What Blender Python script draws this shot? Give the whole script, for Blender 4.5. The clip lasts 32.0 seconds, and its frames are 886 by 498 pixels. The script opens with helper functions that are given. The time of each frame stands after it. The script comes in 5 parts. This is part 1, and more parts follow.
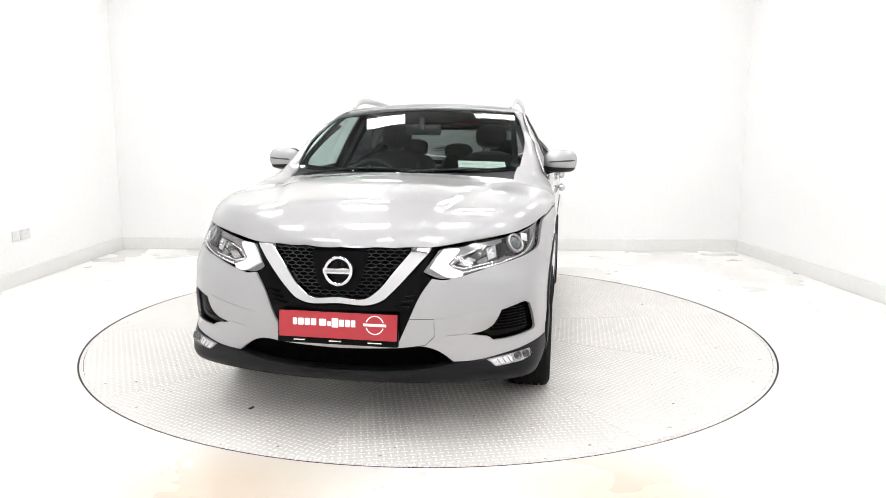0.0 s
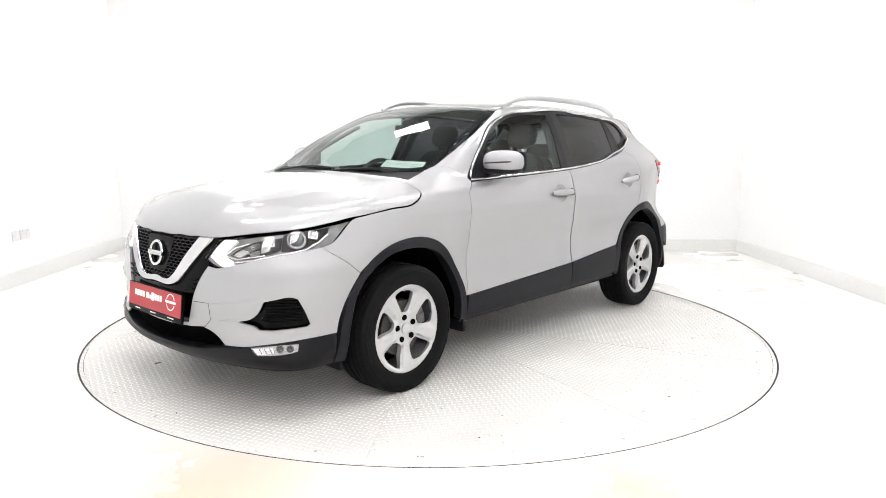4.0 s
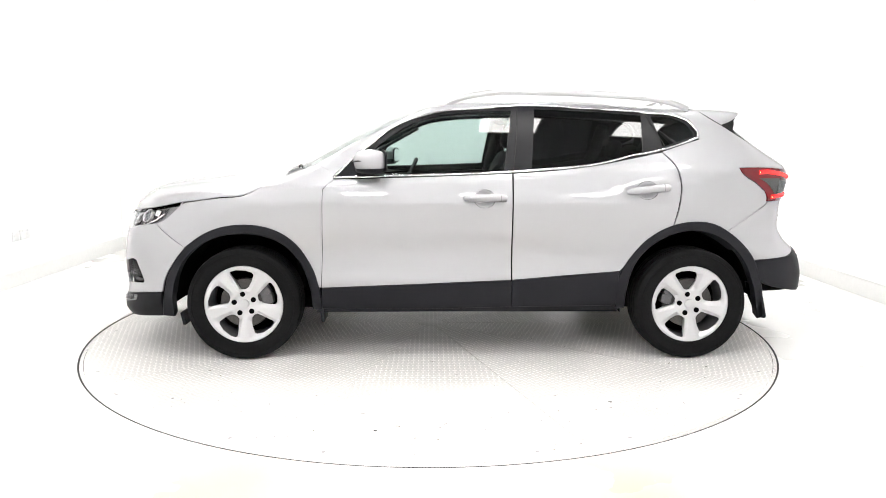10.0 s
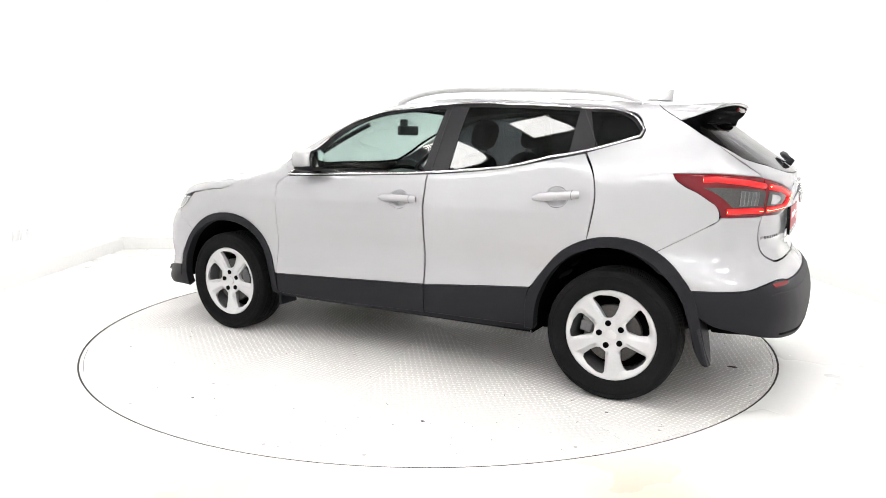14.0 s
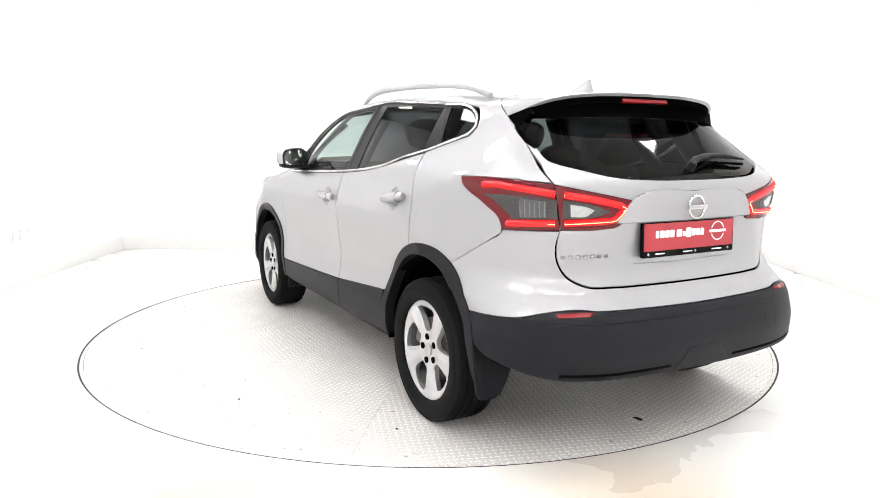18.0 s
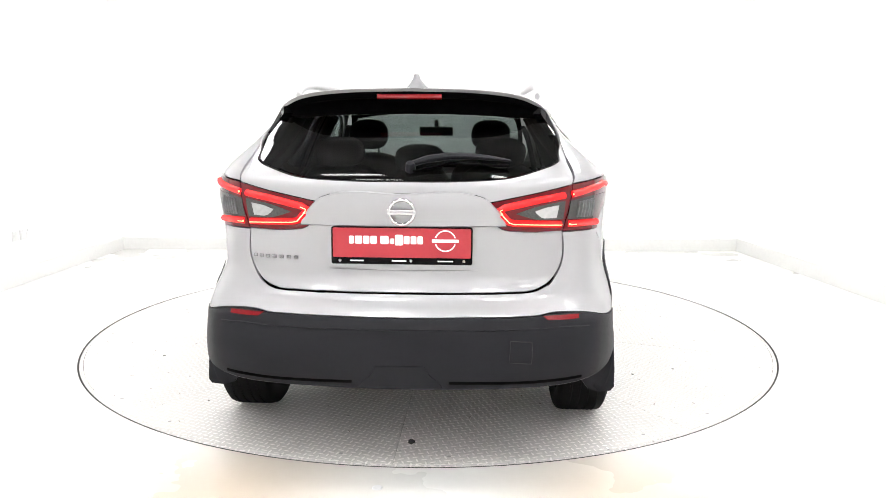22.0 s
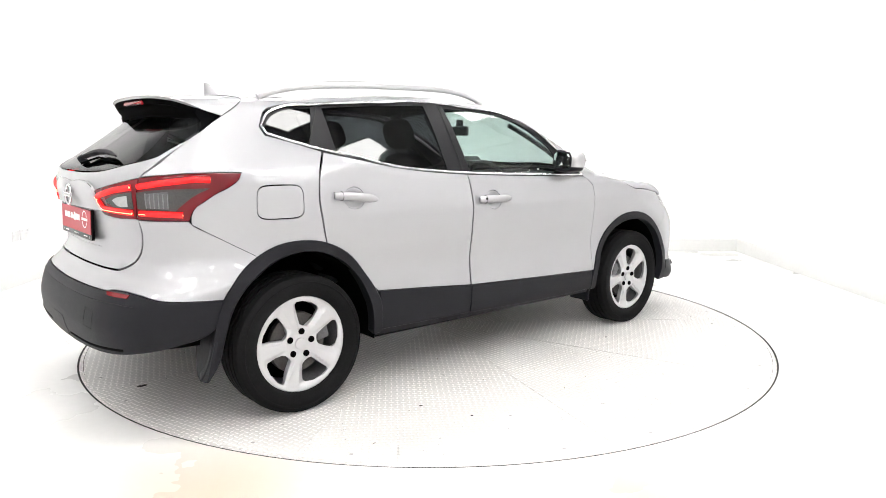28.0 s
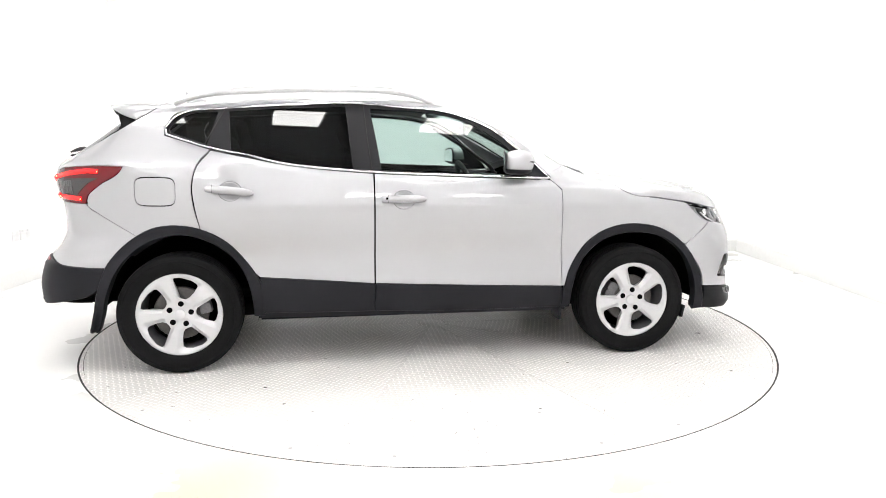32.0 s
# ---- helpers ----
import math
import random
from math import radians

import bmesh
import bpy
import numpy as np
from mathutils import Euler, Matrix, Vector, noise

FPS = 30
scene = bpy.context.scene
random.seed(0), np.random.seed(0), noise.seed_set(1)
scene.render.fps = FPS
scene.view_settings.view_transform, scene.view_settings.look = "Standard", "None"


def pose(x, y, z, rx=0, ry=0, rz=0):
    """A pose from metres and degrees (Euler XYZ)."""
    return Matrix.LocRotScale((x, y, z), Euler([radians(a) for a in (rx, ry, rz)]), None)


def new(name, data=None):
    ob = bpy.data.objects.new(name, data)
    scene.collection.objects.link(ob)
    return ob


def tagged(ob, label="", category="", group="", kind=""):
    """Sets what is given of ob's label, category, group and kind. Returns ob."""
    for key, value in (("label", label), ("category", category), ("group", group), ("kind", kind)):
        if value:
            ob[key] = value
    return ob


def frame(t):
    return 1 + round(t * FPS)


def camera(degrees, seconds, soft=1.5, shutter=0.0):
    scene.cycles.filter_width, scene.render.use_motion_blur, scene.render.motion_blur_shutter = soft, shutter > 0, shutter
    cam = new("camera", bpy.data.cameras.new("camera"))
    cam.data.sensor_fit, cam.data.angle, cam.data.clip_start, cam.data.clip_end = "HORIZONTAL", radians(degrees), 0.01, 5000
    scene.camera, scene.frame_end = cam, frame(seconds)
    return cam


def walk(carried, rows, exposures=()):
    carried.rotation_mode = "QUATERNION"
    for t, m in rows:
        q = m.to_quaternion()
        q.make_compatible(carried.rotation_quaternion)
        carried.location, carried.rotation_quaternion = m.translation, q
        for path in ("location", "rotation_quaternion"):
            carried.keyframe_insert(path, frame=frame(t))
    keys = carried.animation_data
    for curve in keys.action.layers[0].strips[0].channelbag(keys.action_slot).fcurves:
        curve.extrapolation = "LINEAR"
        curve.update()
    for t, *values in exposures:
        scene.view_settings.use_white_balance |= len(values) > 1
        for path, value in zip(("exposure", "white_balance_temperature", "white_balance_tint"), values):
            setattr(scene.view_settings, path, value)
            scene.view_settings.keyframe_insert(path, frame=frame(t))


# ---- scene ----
# ---- camera: it stands still while the turntable turns ----
cam = camera(65.05, 32.0, soft=0.9)
STAND = pose(0.0, -4.865, 1.284, 90 - 8.748, -0.333, -0.916)
walk(cam, [(0.0, STAND), (32.0, STAND)], [(0.0, -0.14), (3.5, -0.06), (6.0, 0.12), (32.0, 0.12)])

# ---- world: the room is closed, its light comes from the ceiling panels ----
world = bpy.data.worlds.new("world")
scene.world = world
world.use_nodes = True
world.node_tree.nodes["Background"].inputs[0].default_value = (.9, .95, 1, 1)
world.node_tree.nodes["Background"].inputs[1].default_value = .3
PANEL_LIGHT = 21.6
# ---- materials ----
def material(name, color, rough=.5, metal=0.0, coat=0.0, grain=0.0, scale=60.0, bump=0.0, stain=0.0, stain_scale=2.0,
             trans=0.0, ior=1.45, emit=0.0, emit_color=None, rough_var=0.0, alpha=1.0, spec=.5):
    m = bpy.data.materials.new(name)
    m.use_nodes = True
    nt = m.node_tree
    b = nt.nodes["Principled BSDF"]
    c = (*color, 1)
    b.inputs["Base Color"].default_value = c
    b.inputs["Roughness"].default_value = rough
    b.inputs["Metallic"].default_value = metal
    b.inputs["Coat Weight"].default_value = coat
    b.inputs["Coat Roughness"].default_value = .03
    b.inputs["Transmission Weight"].default_value = trans
    b.inputs["IOR"].default_value = ior
    b.inputs["Alpha"].default_value = alpha
    b.inputs["Specular IOR Level"].default_value = spec
    if emit:
        b.inputs["Emission Color"].default_value = (*(emit_color or color), 1)
        b.inputs["Emission Strength"].default_value = emit
    if grain or bump or stain or rough_var:
        tc = nt.nodes.new("ShaderNodeTexCoord")
        n1 = nt.nodes.new("ShaderNodeTexNoise")
        n1.inputs["Scale"].default_value, n1.inputs["Detail"].default_value = scale, 4
        n2 = nt.nodes.new("ShaderNodeTexNoise")
        n2.inputs["Scale"].default_value, n2.inputs["Detail"].default_value = stain_scale, 5
        for n in (n1, n2):
            nt.links.new(tc.outputs["Object"], n.inputs["Vector"])
        last = None
        for n, amount in ((n1, grain), (n2, stain)):
            if not amount:
                continue
            ramp = nt.nodes.new("ShaderNodeMapRange")
            ramp.inputs[1].default_value, ramp.inputs[2].default_value = .3, .7
            ramp.inputs[3].default_value, ramp.inputs[4].default_value = 1 - amount, 1 + amount * .5
            nt.links.new(n.outputs["Fac"], ramp.inputs[0])
            mul = nt.nodes.new("ShaderNodeVectorMath")
            mul.operation = "SCALE"
            if last is None:
                mul.inputs[0].default_value = color
            else:
                nt.links.new(last, mul.inputs[0])
            nt.links.new(ramp.outputs[0], mul.inputs["Scale"])
            last = mul.outputs[0]
        if last is not None:
            nt.links.new(last, b.inputs["Base Color"])
        if rough_var:
            ramp = nt.nodes.new("ShaderNodeMapRange")
            ramp.inputs[1].default_value, ramp.inputs[2].default_value = .3, .7
            ramp.inputs[3].default_value, ramp.inputs[4].default_value = rough - rough_var, rough + rough_var
            nt.links.new(n2.outputs["Fac"], ramp.inputs[0])
            nt.links.new(ramp.outputs[0], b.inputs["Roughness"])
        if bump:
            bp = nt.nodes.new("ShaderNodeBump")
            bp.inputs["Strength"].default_value, bp.inputs["Distance"].default_value = 1.0, bump
            nt.links.new(n1.outputs["Fac"], bp.inputs["Height"])
            nt.links.new(bp.outputs["Normal"], b.inputs["Normal"])
    return m


PAINT = material("silver_paint", (.408, .408, .420), rough=.49, metal=.75, coat=1.0, grain=.03, scale=900, stain=.02, stain_scale=3)
CLAD = material("textured_black_plastic", (.0095, .0098, .0128), rough=.50, spec=.22, grain=.15, scale=500, bump=.0004, stain=.1, stain_scale=6)
LIP = material("satin_black_lip", (.0050, .0052, .0066), rough=.42, spec=.22, grain=.12, scale=400, stain=.1, stain_scale=6)
GLOSS = material("piano_black", (.0012, .0012, .0016), rough=.10, spec=.12)
PILLAR = material("satin_black_pillar", (.008, .008, .010), rough=.38, spec=.3, grain=.1, scale=200)
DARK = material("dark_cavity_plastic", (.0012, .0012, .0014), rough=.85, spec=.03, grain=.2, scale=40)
CHROME = material("chrome", (.64, .64, .65), rough=.06, metal=1, rough_var=.03)
RAIL = material("satin_rail", (.58, .58, .59), rough=.28, metal=.9, grain=.03, scale=200)
LAMP_GREY = material("grey_lamp_shell", (.24, .24, .25), rough=.28, metal=.5, grain=.15, scale=50)
HOUSING = material("grey_lamp_housing", (.11, .11, .115), rough=.35, metal=.3, grain=.2, scale=90)
ALLOY = material("silver_alloy_lacquer", (.54, .54, .55), rough=.34, metal=.45, coat=.5, grain=.03, scale=300)
RUBBER = material("tyre_rubber", (.0065, .0065, .007), rough=.8, spec=.15, grain=.3, scale=120, bump=.0006, stain=.2, stain_scale=9)
STEEL = material("brake_disc_steel", (.075, .072, .07), rough=.42, metal=.8, grain=.2, scale=90)
RED_LENS = material("red_lens", (.13, .0018, .006), rough=.08, spec=.5)
RED_GLOW = material("lit_red_light_guide", (.6, .005, .008), rough=.25, emit=.55, emit_color=(1, .015, .02))
RED_CORE = material("bright_light_guide_core", (.9, .2, .1), rough=.25, emit=4.2, emit_color=(1, .24, .13))
RED_REFLECTOR = material("red_reflector", (.22, .004, .008), rough=.25, grain=.25, scale=220)
WHITE_LENS = material("smoked_lens_insert", (.065, .06, .06), rough=.2, metal=.2, grain=.3, scale=140)
SILVER = material("bright_reflector", (.86, .86, .88), rough=.14, metal=.9, grain=.1, scale=60)
DRL = material("daylight_lamp_guide", (.92, .92, .94), rough=.2, emit=.35, emit_color=(1, 1, 1))
PLATE_RED = material("red_plate_print", (.42, .030, .043), rough=.4, grain=.03, scale=80)
PLATE_WHITE = material("white_print", (.85, .85, .85), rough=.4)
SEAT = material("dark_seat_cloth", (.030, .031, .035), rough=.9, grain=.35, scale=400, bump=.001, stain=.15, stain_scale=8)
TRIM = material("dark_cabin_plastic", (.024, .024, .026), rough=.6, grain=.2, scale=300)
HEADLINER = material("grey_headliner", (.13, .13, .13), rough=.95, grain=.1, scale=300)
PAPER = material("pale_windscreen_sticker", (.78, .80, .76), rough=.6, grain=.1, scale=60)
MIRROR = material("mirror_glass", (.86, .88, .88), rough=.02, metal=1)
CLEAR_LAMP = material("clear_lamp_chamber", (.50, .50, .51), rough=.25, metal=.5, grain=.12, scale=60)
BRIGHT = material("satin_bright_trim", (.72, .72, .73), rough=.24, metal=1, grain=.04, scale=200)
GREY_PRINT = material("grey_print", (.42, .42, .43), rough=.5)
LETTER = material("dull_chrome_letter", (.30, .30, .31), rough=.2, metal=1)


def glass(name, tint, rough=.0):
    """A thin pane: a clear tint with the gloss of its face."""
    m = bpy.data.materials.new(name)
    m.use_nodes = True
    nt = m.node_tree
    nt.nodes.clear()
    out = nt.nodes.new("ShaderNodeOutputMaterial")
    mix = nt.nodes.new("ShaderNodeMixShader")
    clear = nt.nodes.new("ShaderNodeBsdfTransparent")
    shine = nt.nodes.new("ShaderNodeBsdfGlossy")
    facing = nt.nodes.new("ShaderNodeLayerWeight")
    facing.inputs["Blend"].default_value = .5
    power = nt.nodes.new("ShaderNodeMath")
    power.operation = "POWER"
    power.inputs[1].default_value = 5
    nt.links.new(facing.outputs["Facing"], power.inputs[0])
    fres = nt.nodes.new("ShaderNodeMapRange")
    fres.inputs[3].default_value, fres.inputs[4].default_value = .045, .9
    nt.links.new(power.outputs[0], fres.inputs[0])
    clear.inputs[0].default_value = (*tint, 1)
    shine.inputs["Roughness"].default_value = rough
    nt.links.new(fres.outputs[0], mix.inputs[0])
    nt.links.new(clear.outputs[0], mix.inputs[1])
    nt.links.new(shine.outputs[0], mix.inputs[2])
    nt.links.new(mix.outputs[0], out.inputs[0])
    return m


GLASS_CLEAR = glass("green_tinted_glass", (.66, .76, .73))
GLASS_DARK = glass("privacy_glass", (.055, .058, .064))
GLASS_REAR = glass("rear_privacy_glass", (.17, .185, .18))
GLASS_LAMP = glass("clear_lamp_cover", (.95, .95, .95))

WALL = material("white_painted_wall", (.88, .88, .885), rough=.6, grain=.02, scale=40, stain=.02, stain_scale=.8)
SKIRT = material("white_gloss_skirting", (.74, .74, .73), rough=.35, grain=.03, scale=30)
CEILING = material("pale_ceiling", (.30, .30, .31), rough=.9, grain=.03, scale=20)
SOCKET = material("grey_white_socket_plastic", (.72, .72, .73), rough=.4)
LIT = material("lit_diffuser", (1, 1, 1), emit=PANEL_LIGHT, emit_color=(1, .985, .965))


def floor_material():
    m = material("white_painted_floor", (.82, .815, .80), rough=.28, grain=.015, scale=25, stain=.02, stain_scale=.9, rough_var=.08)
    nt = m.node_tree
    b = nt.nodes["Principled BSDF"]
    # two soft patches where the floor colour turns to a sandy tone
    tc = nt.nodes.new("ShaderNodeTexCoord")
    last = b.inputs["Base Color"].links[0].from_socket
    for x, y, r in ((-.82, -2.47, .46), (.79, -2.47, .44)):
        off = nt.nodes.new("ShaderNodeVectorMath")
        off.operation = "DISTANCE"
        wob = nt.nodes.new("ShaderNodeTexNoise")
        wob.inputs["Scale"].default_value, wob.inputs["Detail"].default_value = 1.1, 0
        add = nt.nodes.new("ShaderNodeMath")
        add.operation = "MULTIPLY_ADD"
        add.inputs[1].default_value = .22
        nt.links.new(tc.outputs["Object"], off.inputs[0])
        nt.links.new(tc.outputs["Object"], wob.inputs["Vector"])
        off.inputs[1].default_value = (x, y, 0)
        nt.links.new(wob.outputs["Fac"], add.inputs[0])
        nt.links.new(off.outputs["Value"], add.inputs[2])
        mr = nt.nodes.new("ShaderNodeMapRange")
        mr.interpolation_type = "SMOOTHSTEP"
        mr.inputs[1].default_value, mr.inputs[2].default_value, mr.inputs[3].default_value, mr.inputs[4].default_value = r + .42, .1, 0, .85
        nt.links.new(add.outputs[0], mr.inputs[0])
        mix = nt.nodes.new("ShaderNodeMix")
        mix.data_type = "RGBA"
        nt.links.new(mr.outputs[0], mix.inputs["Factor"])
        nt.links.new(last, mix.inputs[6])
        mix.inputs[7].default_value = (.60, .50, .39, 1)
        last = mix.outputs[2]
    nt.links.new(last, b.inputs["Base Color"])
    return m


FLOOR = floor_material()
SEAM = material("dark_gap", (.03, .03, .03), rough=.9)


def tread_plate():
    """White-painted chequer plate: short raised bars, crosswise in turn, dirt and painted-in shade between them."""
    m = material("white_chequer_plate", (.90, .875, .85), rough=.42, stain=.10, stain_scale=2.4, grain=.07, scale=55, rough_var=.12)
    nt = m.node_tree
    b = nt.nodes["Principled BSDF"]
    tc = nt.nodes.new("ShaderNodeTexCoord")
    sep = nt.nodes.new("ShaderNodeSeparateXYZ")
    nt.links.new(tc.outputs["Object"], sep.inputs[0])

    def op(kind, a, c=None):
        n = nt.nodes.new("ShaderNodeMath")
        n.operation = kind
        for i, v in enumerate((a, c)):
            if v is None:
                continue
            if isinstance(v, (int, float)):
                n.inputs[i].default_value = v
            else:
                nt.links.new(v, n.inputs[i])
        return n.outputs[0]
    pitch = .030
    px, py = op("DIVIDE", sep.outputs[0], pitch), op("DIVIDE", sep.outputs[1], pitch)
    fx, fy = op("SUBTRACT", op("FRACT", px), .5), op("SUBTRACT", op("FRACT", py), .5)
    odd = op("FLOORED_MODULO", op("ADD", op("FLOOR", px), op("FLOOR", py)), 2.0)
    even = op("SUBTRACT", 1.0, odd)
    # bars lie along x in even cells and along y in odd ones
    along = op("ADD", op("MULTIPLY", fx, even), op("MULTIPLY", fy, odd))
    across = op("ADD", op("MULTIPLY", fy, even), op("MULTIPLY", fx, odd))
    d = op("SQRT", op("ADD", op("POWER", op("MULTIPLY", along, 1.0), 2.0), op("POWER", op("MULTIPLY", across, 3.2), 2.0)))
    mr = nt.nodes.new("ShaderNodeMapRange")
    mr.interpolation_type = "SMOOTHSTEP"
    mr.inputs[1].default_value, mr.inputs[2].default_value, mr.inputs[3].default_value, mr.inputs[4].default_value = .52, .38, 0, 1
    nt.links.new(d, mr.inputs[0])
    bp = nt.nodes.new("ShaderNodeBump")
    bp.inputs["Strength"].default_value, bp.inputs["Distance"].default_value = 1.0, .0042
    nt.links.new(mr.outputs[0], bp.inputs["Height"])
    nt.links.new(bp.outputs["Normal"], b.inputs["Normal"])
    # the paint is worn bright on the bars; grime and painted shade darken it between them
    old = b.inputs["Base Color"].links[0].from_socket
    mul = nt.nodes.new("ShaderNodeVectorMath")
    mul.operation = "SCALE"
    wr = nt.nodes.new("ShaderNodeMapRange")
    wr.inputs[3].default_value, wr.inputs[4].default_value = .77, 1.10
    nt.links.new(mr.outputs[0], wr.inputs[0])
    nt.links.new(old, mul.inputs[0])
    nt.links.new(wr.outputs[0], mul.inputs["Scale"])
    # sparse dark specks of rubber and grit
    sp = nt.nodes.new("ShaderNodeTexNoise")
    sp.inputs["Scale"].default_value, sp.inputs["Detail"].default_value = 34, 2
    nt.links.new(tc.outputs["Object"], sp.inputs["Vector"])
    sr = nt.nodes.new("ShaderNodeMapRange")
    sr.inputs[1].default_value, sr.inputs[2].default_value, sr.inputs[3].default_value, sr.inputs[4].default_value = .71, .78, 1, .35
    nt.links.new(sp.outputs["Fac"], sr.inputs[0])
    mul2 = nt.nodes.new("ShaderNodeVectorMath")
    mul2.operation = "SCALE"
    nt.links.new(mul.outputs[0], mul2.inputs[0])
    nt.links.new(sr.outputs[0], mul2.inputs["Scale"])
    nt.links.new(mul2.outputs[0], b.inputs["Base Color"])
    return m


TREAD = tread_plate()
# ---- building helpers ----
from mathutils.geometry import delaunay_2d_cdt

ORIGIN = {}      # where each part's own origin lies in its thing's space


def empty(name, at=(0, 0, 0)):
    ob = new(name)
    ob.location = at
    ob.empty_display_size = .2
    ORIGIN[ob] = Vector((0, 0, 0))
    return ob


def mesh_object(name, verts, faces, mat, parent=None, label="", normals=None, flat=False, kind=""):
    """ONE mesh object; its origin goes to its middle. Under a parent, verts are in the thing's space."""
    v = np.asarray(verts, float)
    c = Vector((.5 * (v.min(0) + v.max(0))).round(4)) if parent is not None else Vector((0, 0, 0))
    me = bpy.data.meshes.new(name)
    me.from_pydata((v - np.array(c)).tolist(), [], faces)
    me.materials.append(mat)
    me.shade_flat() if flat else me.shade_smooth()
    if normals is not None:
        me.normals_split_custom_set_from_vertices([tuple(n) for n in normals])
    ob = new(name, me)
    ORIGIN[ob] = c
    if parent is not None:
        ob.parent = parent
        ob.location = c - ORIGIN[parent]
    return tagged(ob, label, kind=kind)


def part(name, bm, mat, parent, label="", angle=35):
    bmesh.ops.recalc_face_normals(bm, faces=bm.faces)
    me = bpy.data.meshes.new(name)
    lo = Vector([min(v.co[i] for v in bm.verts) for i in range(3)])
    hi = Vector([max(v.co[i] for v in bm.verts) for i in range(3)])
    c = (lo + hi) / 2 if parent is not None else Vector((0, 0, 0))
    bmesh.ops.translate(bm, verts=bm.verts, vec=-c)
    bm.to_mesh(me)
    bm.free()
    me.materials.append(mat)
    me.shade_smooth()
    me.set_sharp_from_angle(angle=radians(angle))
    ob = new(name, me)
    ORIGIN[ob] = c
    if parent is not None:
        ob.parent = parent
        ob.location = c - ORIGIN[parent]
    return tagged(ob, label)


def box_bm(size, at=(0, 0, 0), turn=None, bevel=.0, seg=2, bm=None):
    bm = bm or bmesh.new()
    made = bmesh.ops.create_cube(bm, size=1)["verts"]
    m = Matrix.Translation(at) @ (turn.to_4x4() if turn is not None else Matrix()) @ Matrix.Diagonal((*size, 1))
    bmesh.ops.transform(bm, verts=made, matrix=m)
    if bevel:
        es = list({e for v in made for e in v.link_edges})
        bmesh.ops.bevel(bm, geom=es, offset=bevel, segments=seg, profile=.6, affect="EDGES")
    return bm


def lathe(profile, steps=64, axis="y", at=(0, 0, 0), close=False):
    """Verts and faces of a profile of (radius, height) turned round an axis."""
    verts, faces = [], []
    n = len(profile)
    for i in range(steps):
        a = 2 * math.pi * i / steps
        for r, h in profile:
            p = (r * math.cos(a), h, r * math.sin(a)) if axis == "y" else (r * math.cos(a), r * math.sin(a), h)
            verts.append((p[0] + at[0], p[1] + at[1], p[2] + at[2]))
    for i in range(steps):
        j = (i + 1) % steps
        for k in range(n if close else n - 1):
            l = (k + 1) % n
            faces.append((i * n + k, i * n + l, j * n + l, j * n + k))
    return verts, faces


def solid(name, verts, faces, mat, parent, label="", angle=35, weld=1e-5):
    bm = bmesh.new()
    vs = [bm.verts.new(v) for v in verts]
    for f in faces:
        bm.faces.new([vs[i] for i in f])
    bmesh.ops.remove_doubles(bm, verts=bm.verts, dist=weld)
    return part(name, bm, mat, parent, label, angle)


def tube(points, radius, sides=10, squash=1.0, closed=False):
    """Verts and faces of a tube along points; radius may be a list."""
    pts = [Vector(p) for p in points]
    n = len(pts)
    rad = list(np.interp(np.linspace(0, 1, n), np.linspace(0, 1, len(radius)), radius)) if isinstance(radius, (list, tuple)) else [radius] * n
    verts, faces = [], []
    for i, p in enumerate(pts):
        a = pts[(i - 1) % n] if (closed or i) else p
        b = pts[(i + 1) % n] if (closed or i < n - 1) else p
        d = (b - a).normalized()
        s = d.cross(Vector((0, 0, 1)))
        s = s.normalized() if s.length > .05 else Vector((0, 1, 0))
        u = s.cross(d).normalized()
        for k in range(sides):
            w = 2 * math.pi * k / sides
            verts.append(p + s * (rad[i] * math.cos(w)) + u * (rad[i] * squash * math.sin(w)))
    for i in range(n if closed else n - 1):
        j = (i + 1) % n
        for k in range(sides):
            l = (k + 1) % sides
            faces.append((i * sides + k, i * sides + l, j * sides + l, j * sides + k))
    if not closed:
        faces.append(tuple(range(sides))[::-1])
        faces.append(tuple((n - 1) * sides + k for k in range(sides)))
    return verts, faces


def fair(points, step, corner=40):
    """A closed outline through the points: rounded where it bends gently, sharp at its corners."""
    p = np.array(points, float)
    n = len(p)
    d = np.roll(p, -1, 0) - p
    l = np.maximum(np.hypot(*d.T), 1e-9)
    d = d / l[:, None]
    turn = np.degrees(np.arccos(np.clip((d * np.roll(d, 1, 0)).sum(1), -1, 1)))
    tan = d * np.roll(l, 1)[:, None] + np.roll(d, 1, 0) * l[:, None]
    tan /= np.maximum(np.hypot(*tan.T), 1e-9)[:, None]
    out = []
    for i in range(n):
        j = (i + 1) % n
        t0 = d[i] if turn[i] > corner else tan[i]
        t1 = d[i] if turn[j] > corner else tan[j]
        k = max(1, int(math.ceil(l[i] / step)))
        for s in np.arange(k) / k:
            out.append((2 * s ** 3 - 3 * s ** 2 + 1) * p[i] + (s ** 3 - 2 * s ** 2 + s) * l[i] * t0
                       + (-2 * s ** 3 + 3 * s ** 2) * p[j] + (s ** 3 - s ** 2) * l[i] * t1)
    return np.array(out)


def area2(p):
    x, y = p.T
    return float((x * np.roll(y, -1) - np.roll(x, -1) * y).sum())


def inset(p, g):
    """The outline drawn in by g."""
    if not g:
        return p
    s = 1 if area2(p) > 0 else -1
    d = np.roll(p, -1, 0) - p
    d /= np.maximum(np.hypot(*d.T), 1e-9)[:, None]
    nrm = s * np.stack([-d[:, 1], d[:, 0]], -1)
    m = nrm + np.roll(nrm, 1, 0)
    m /= np.maximum((m ** 2).sum(1) / 2, .35)[:, None]
    return p + m * g


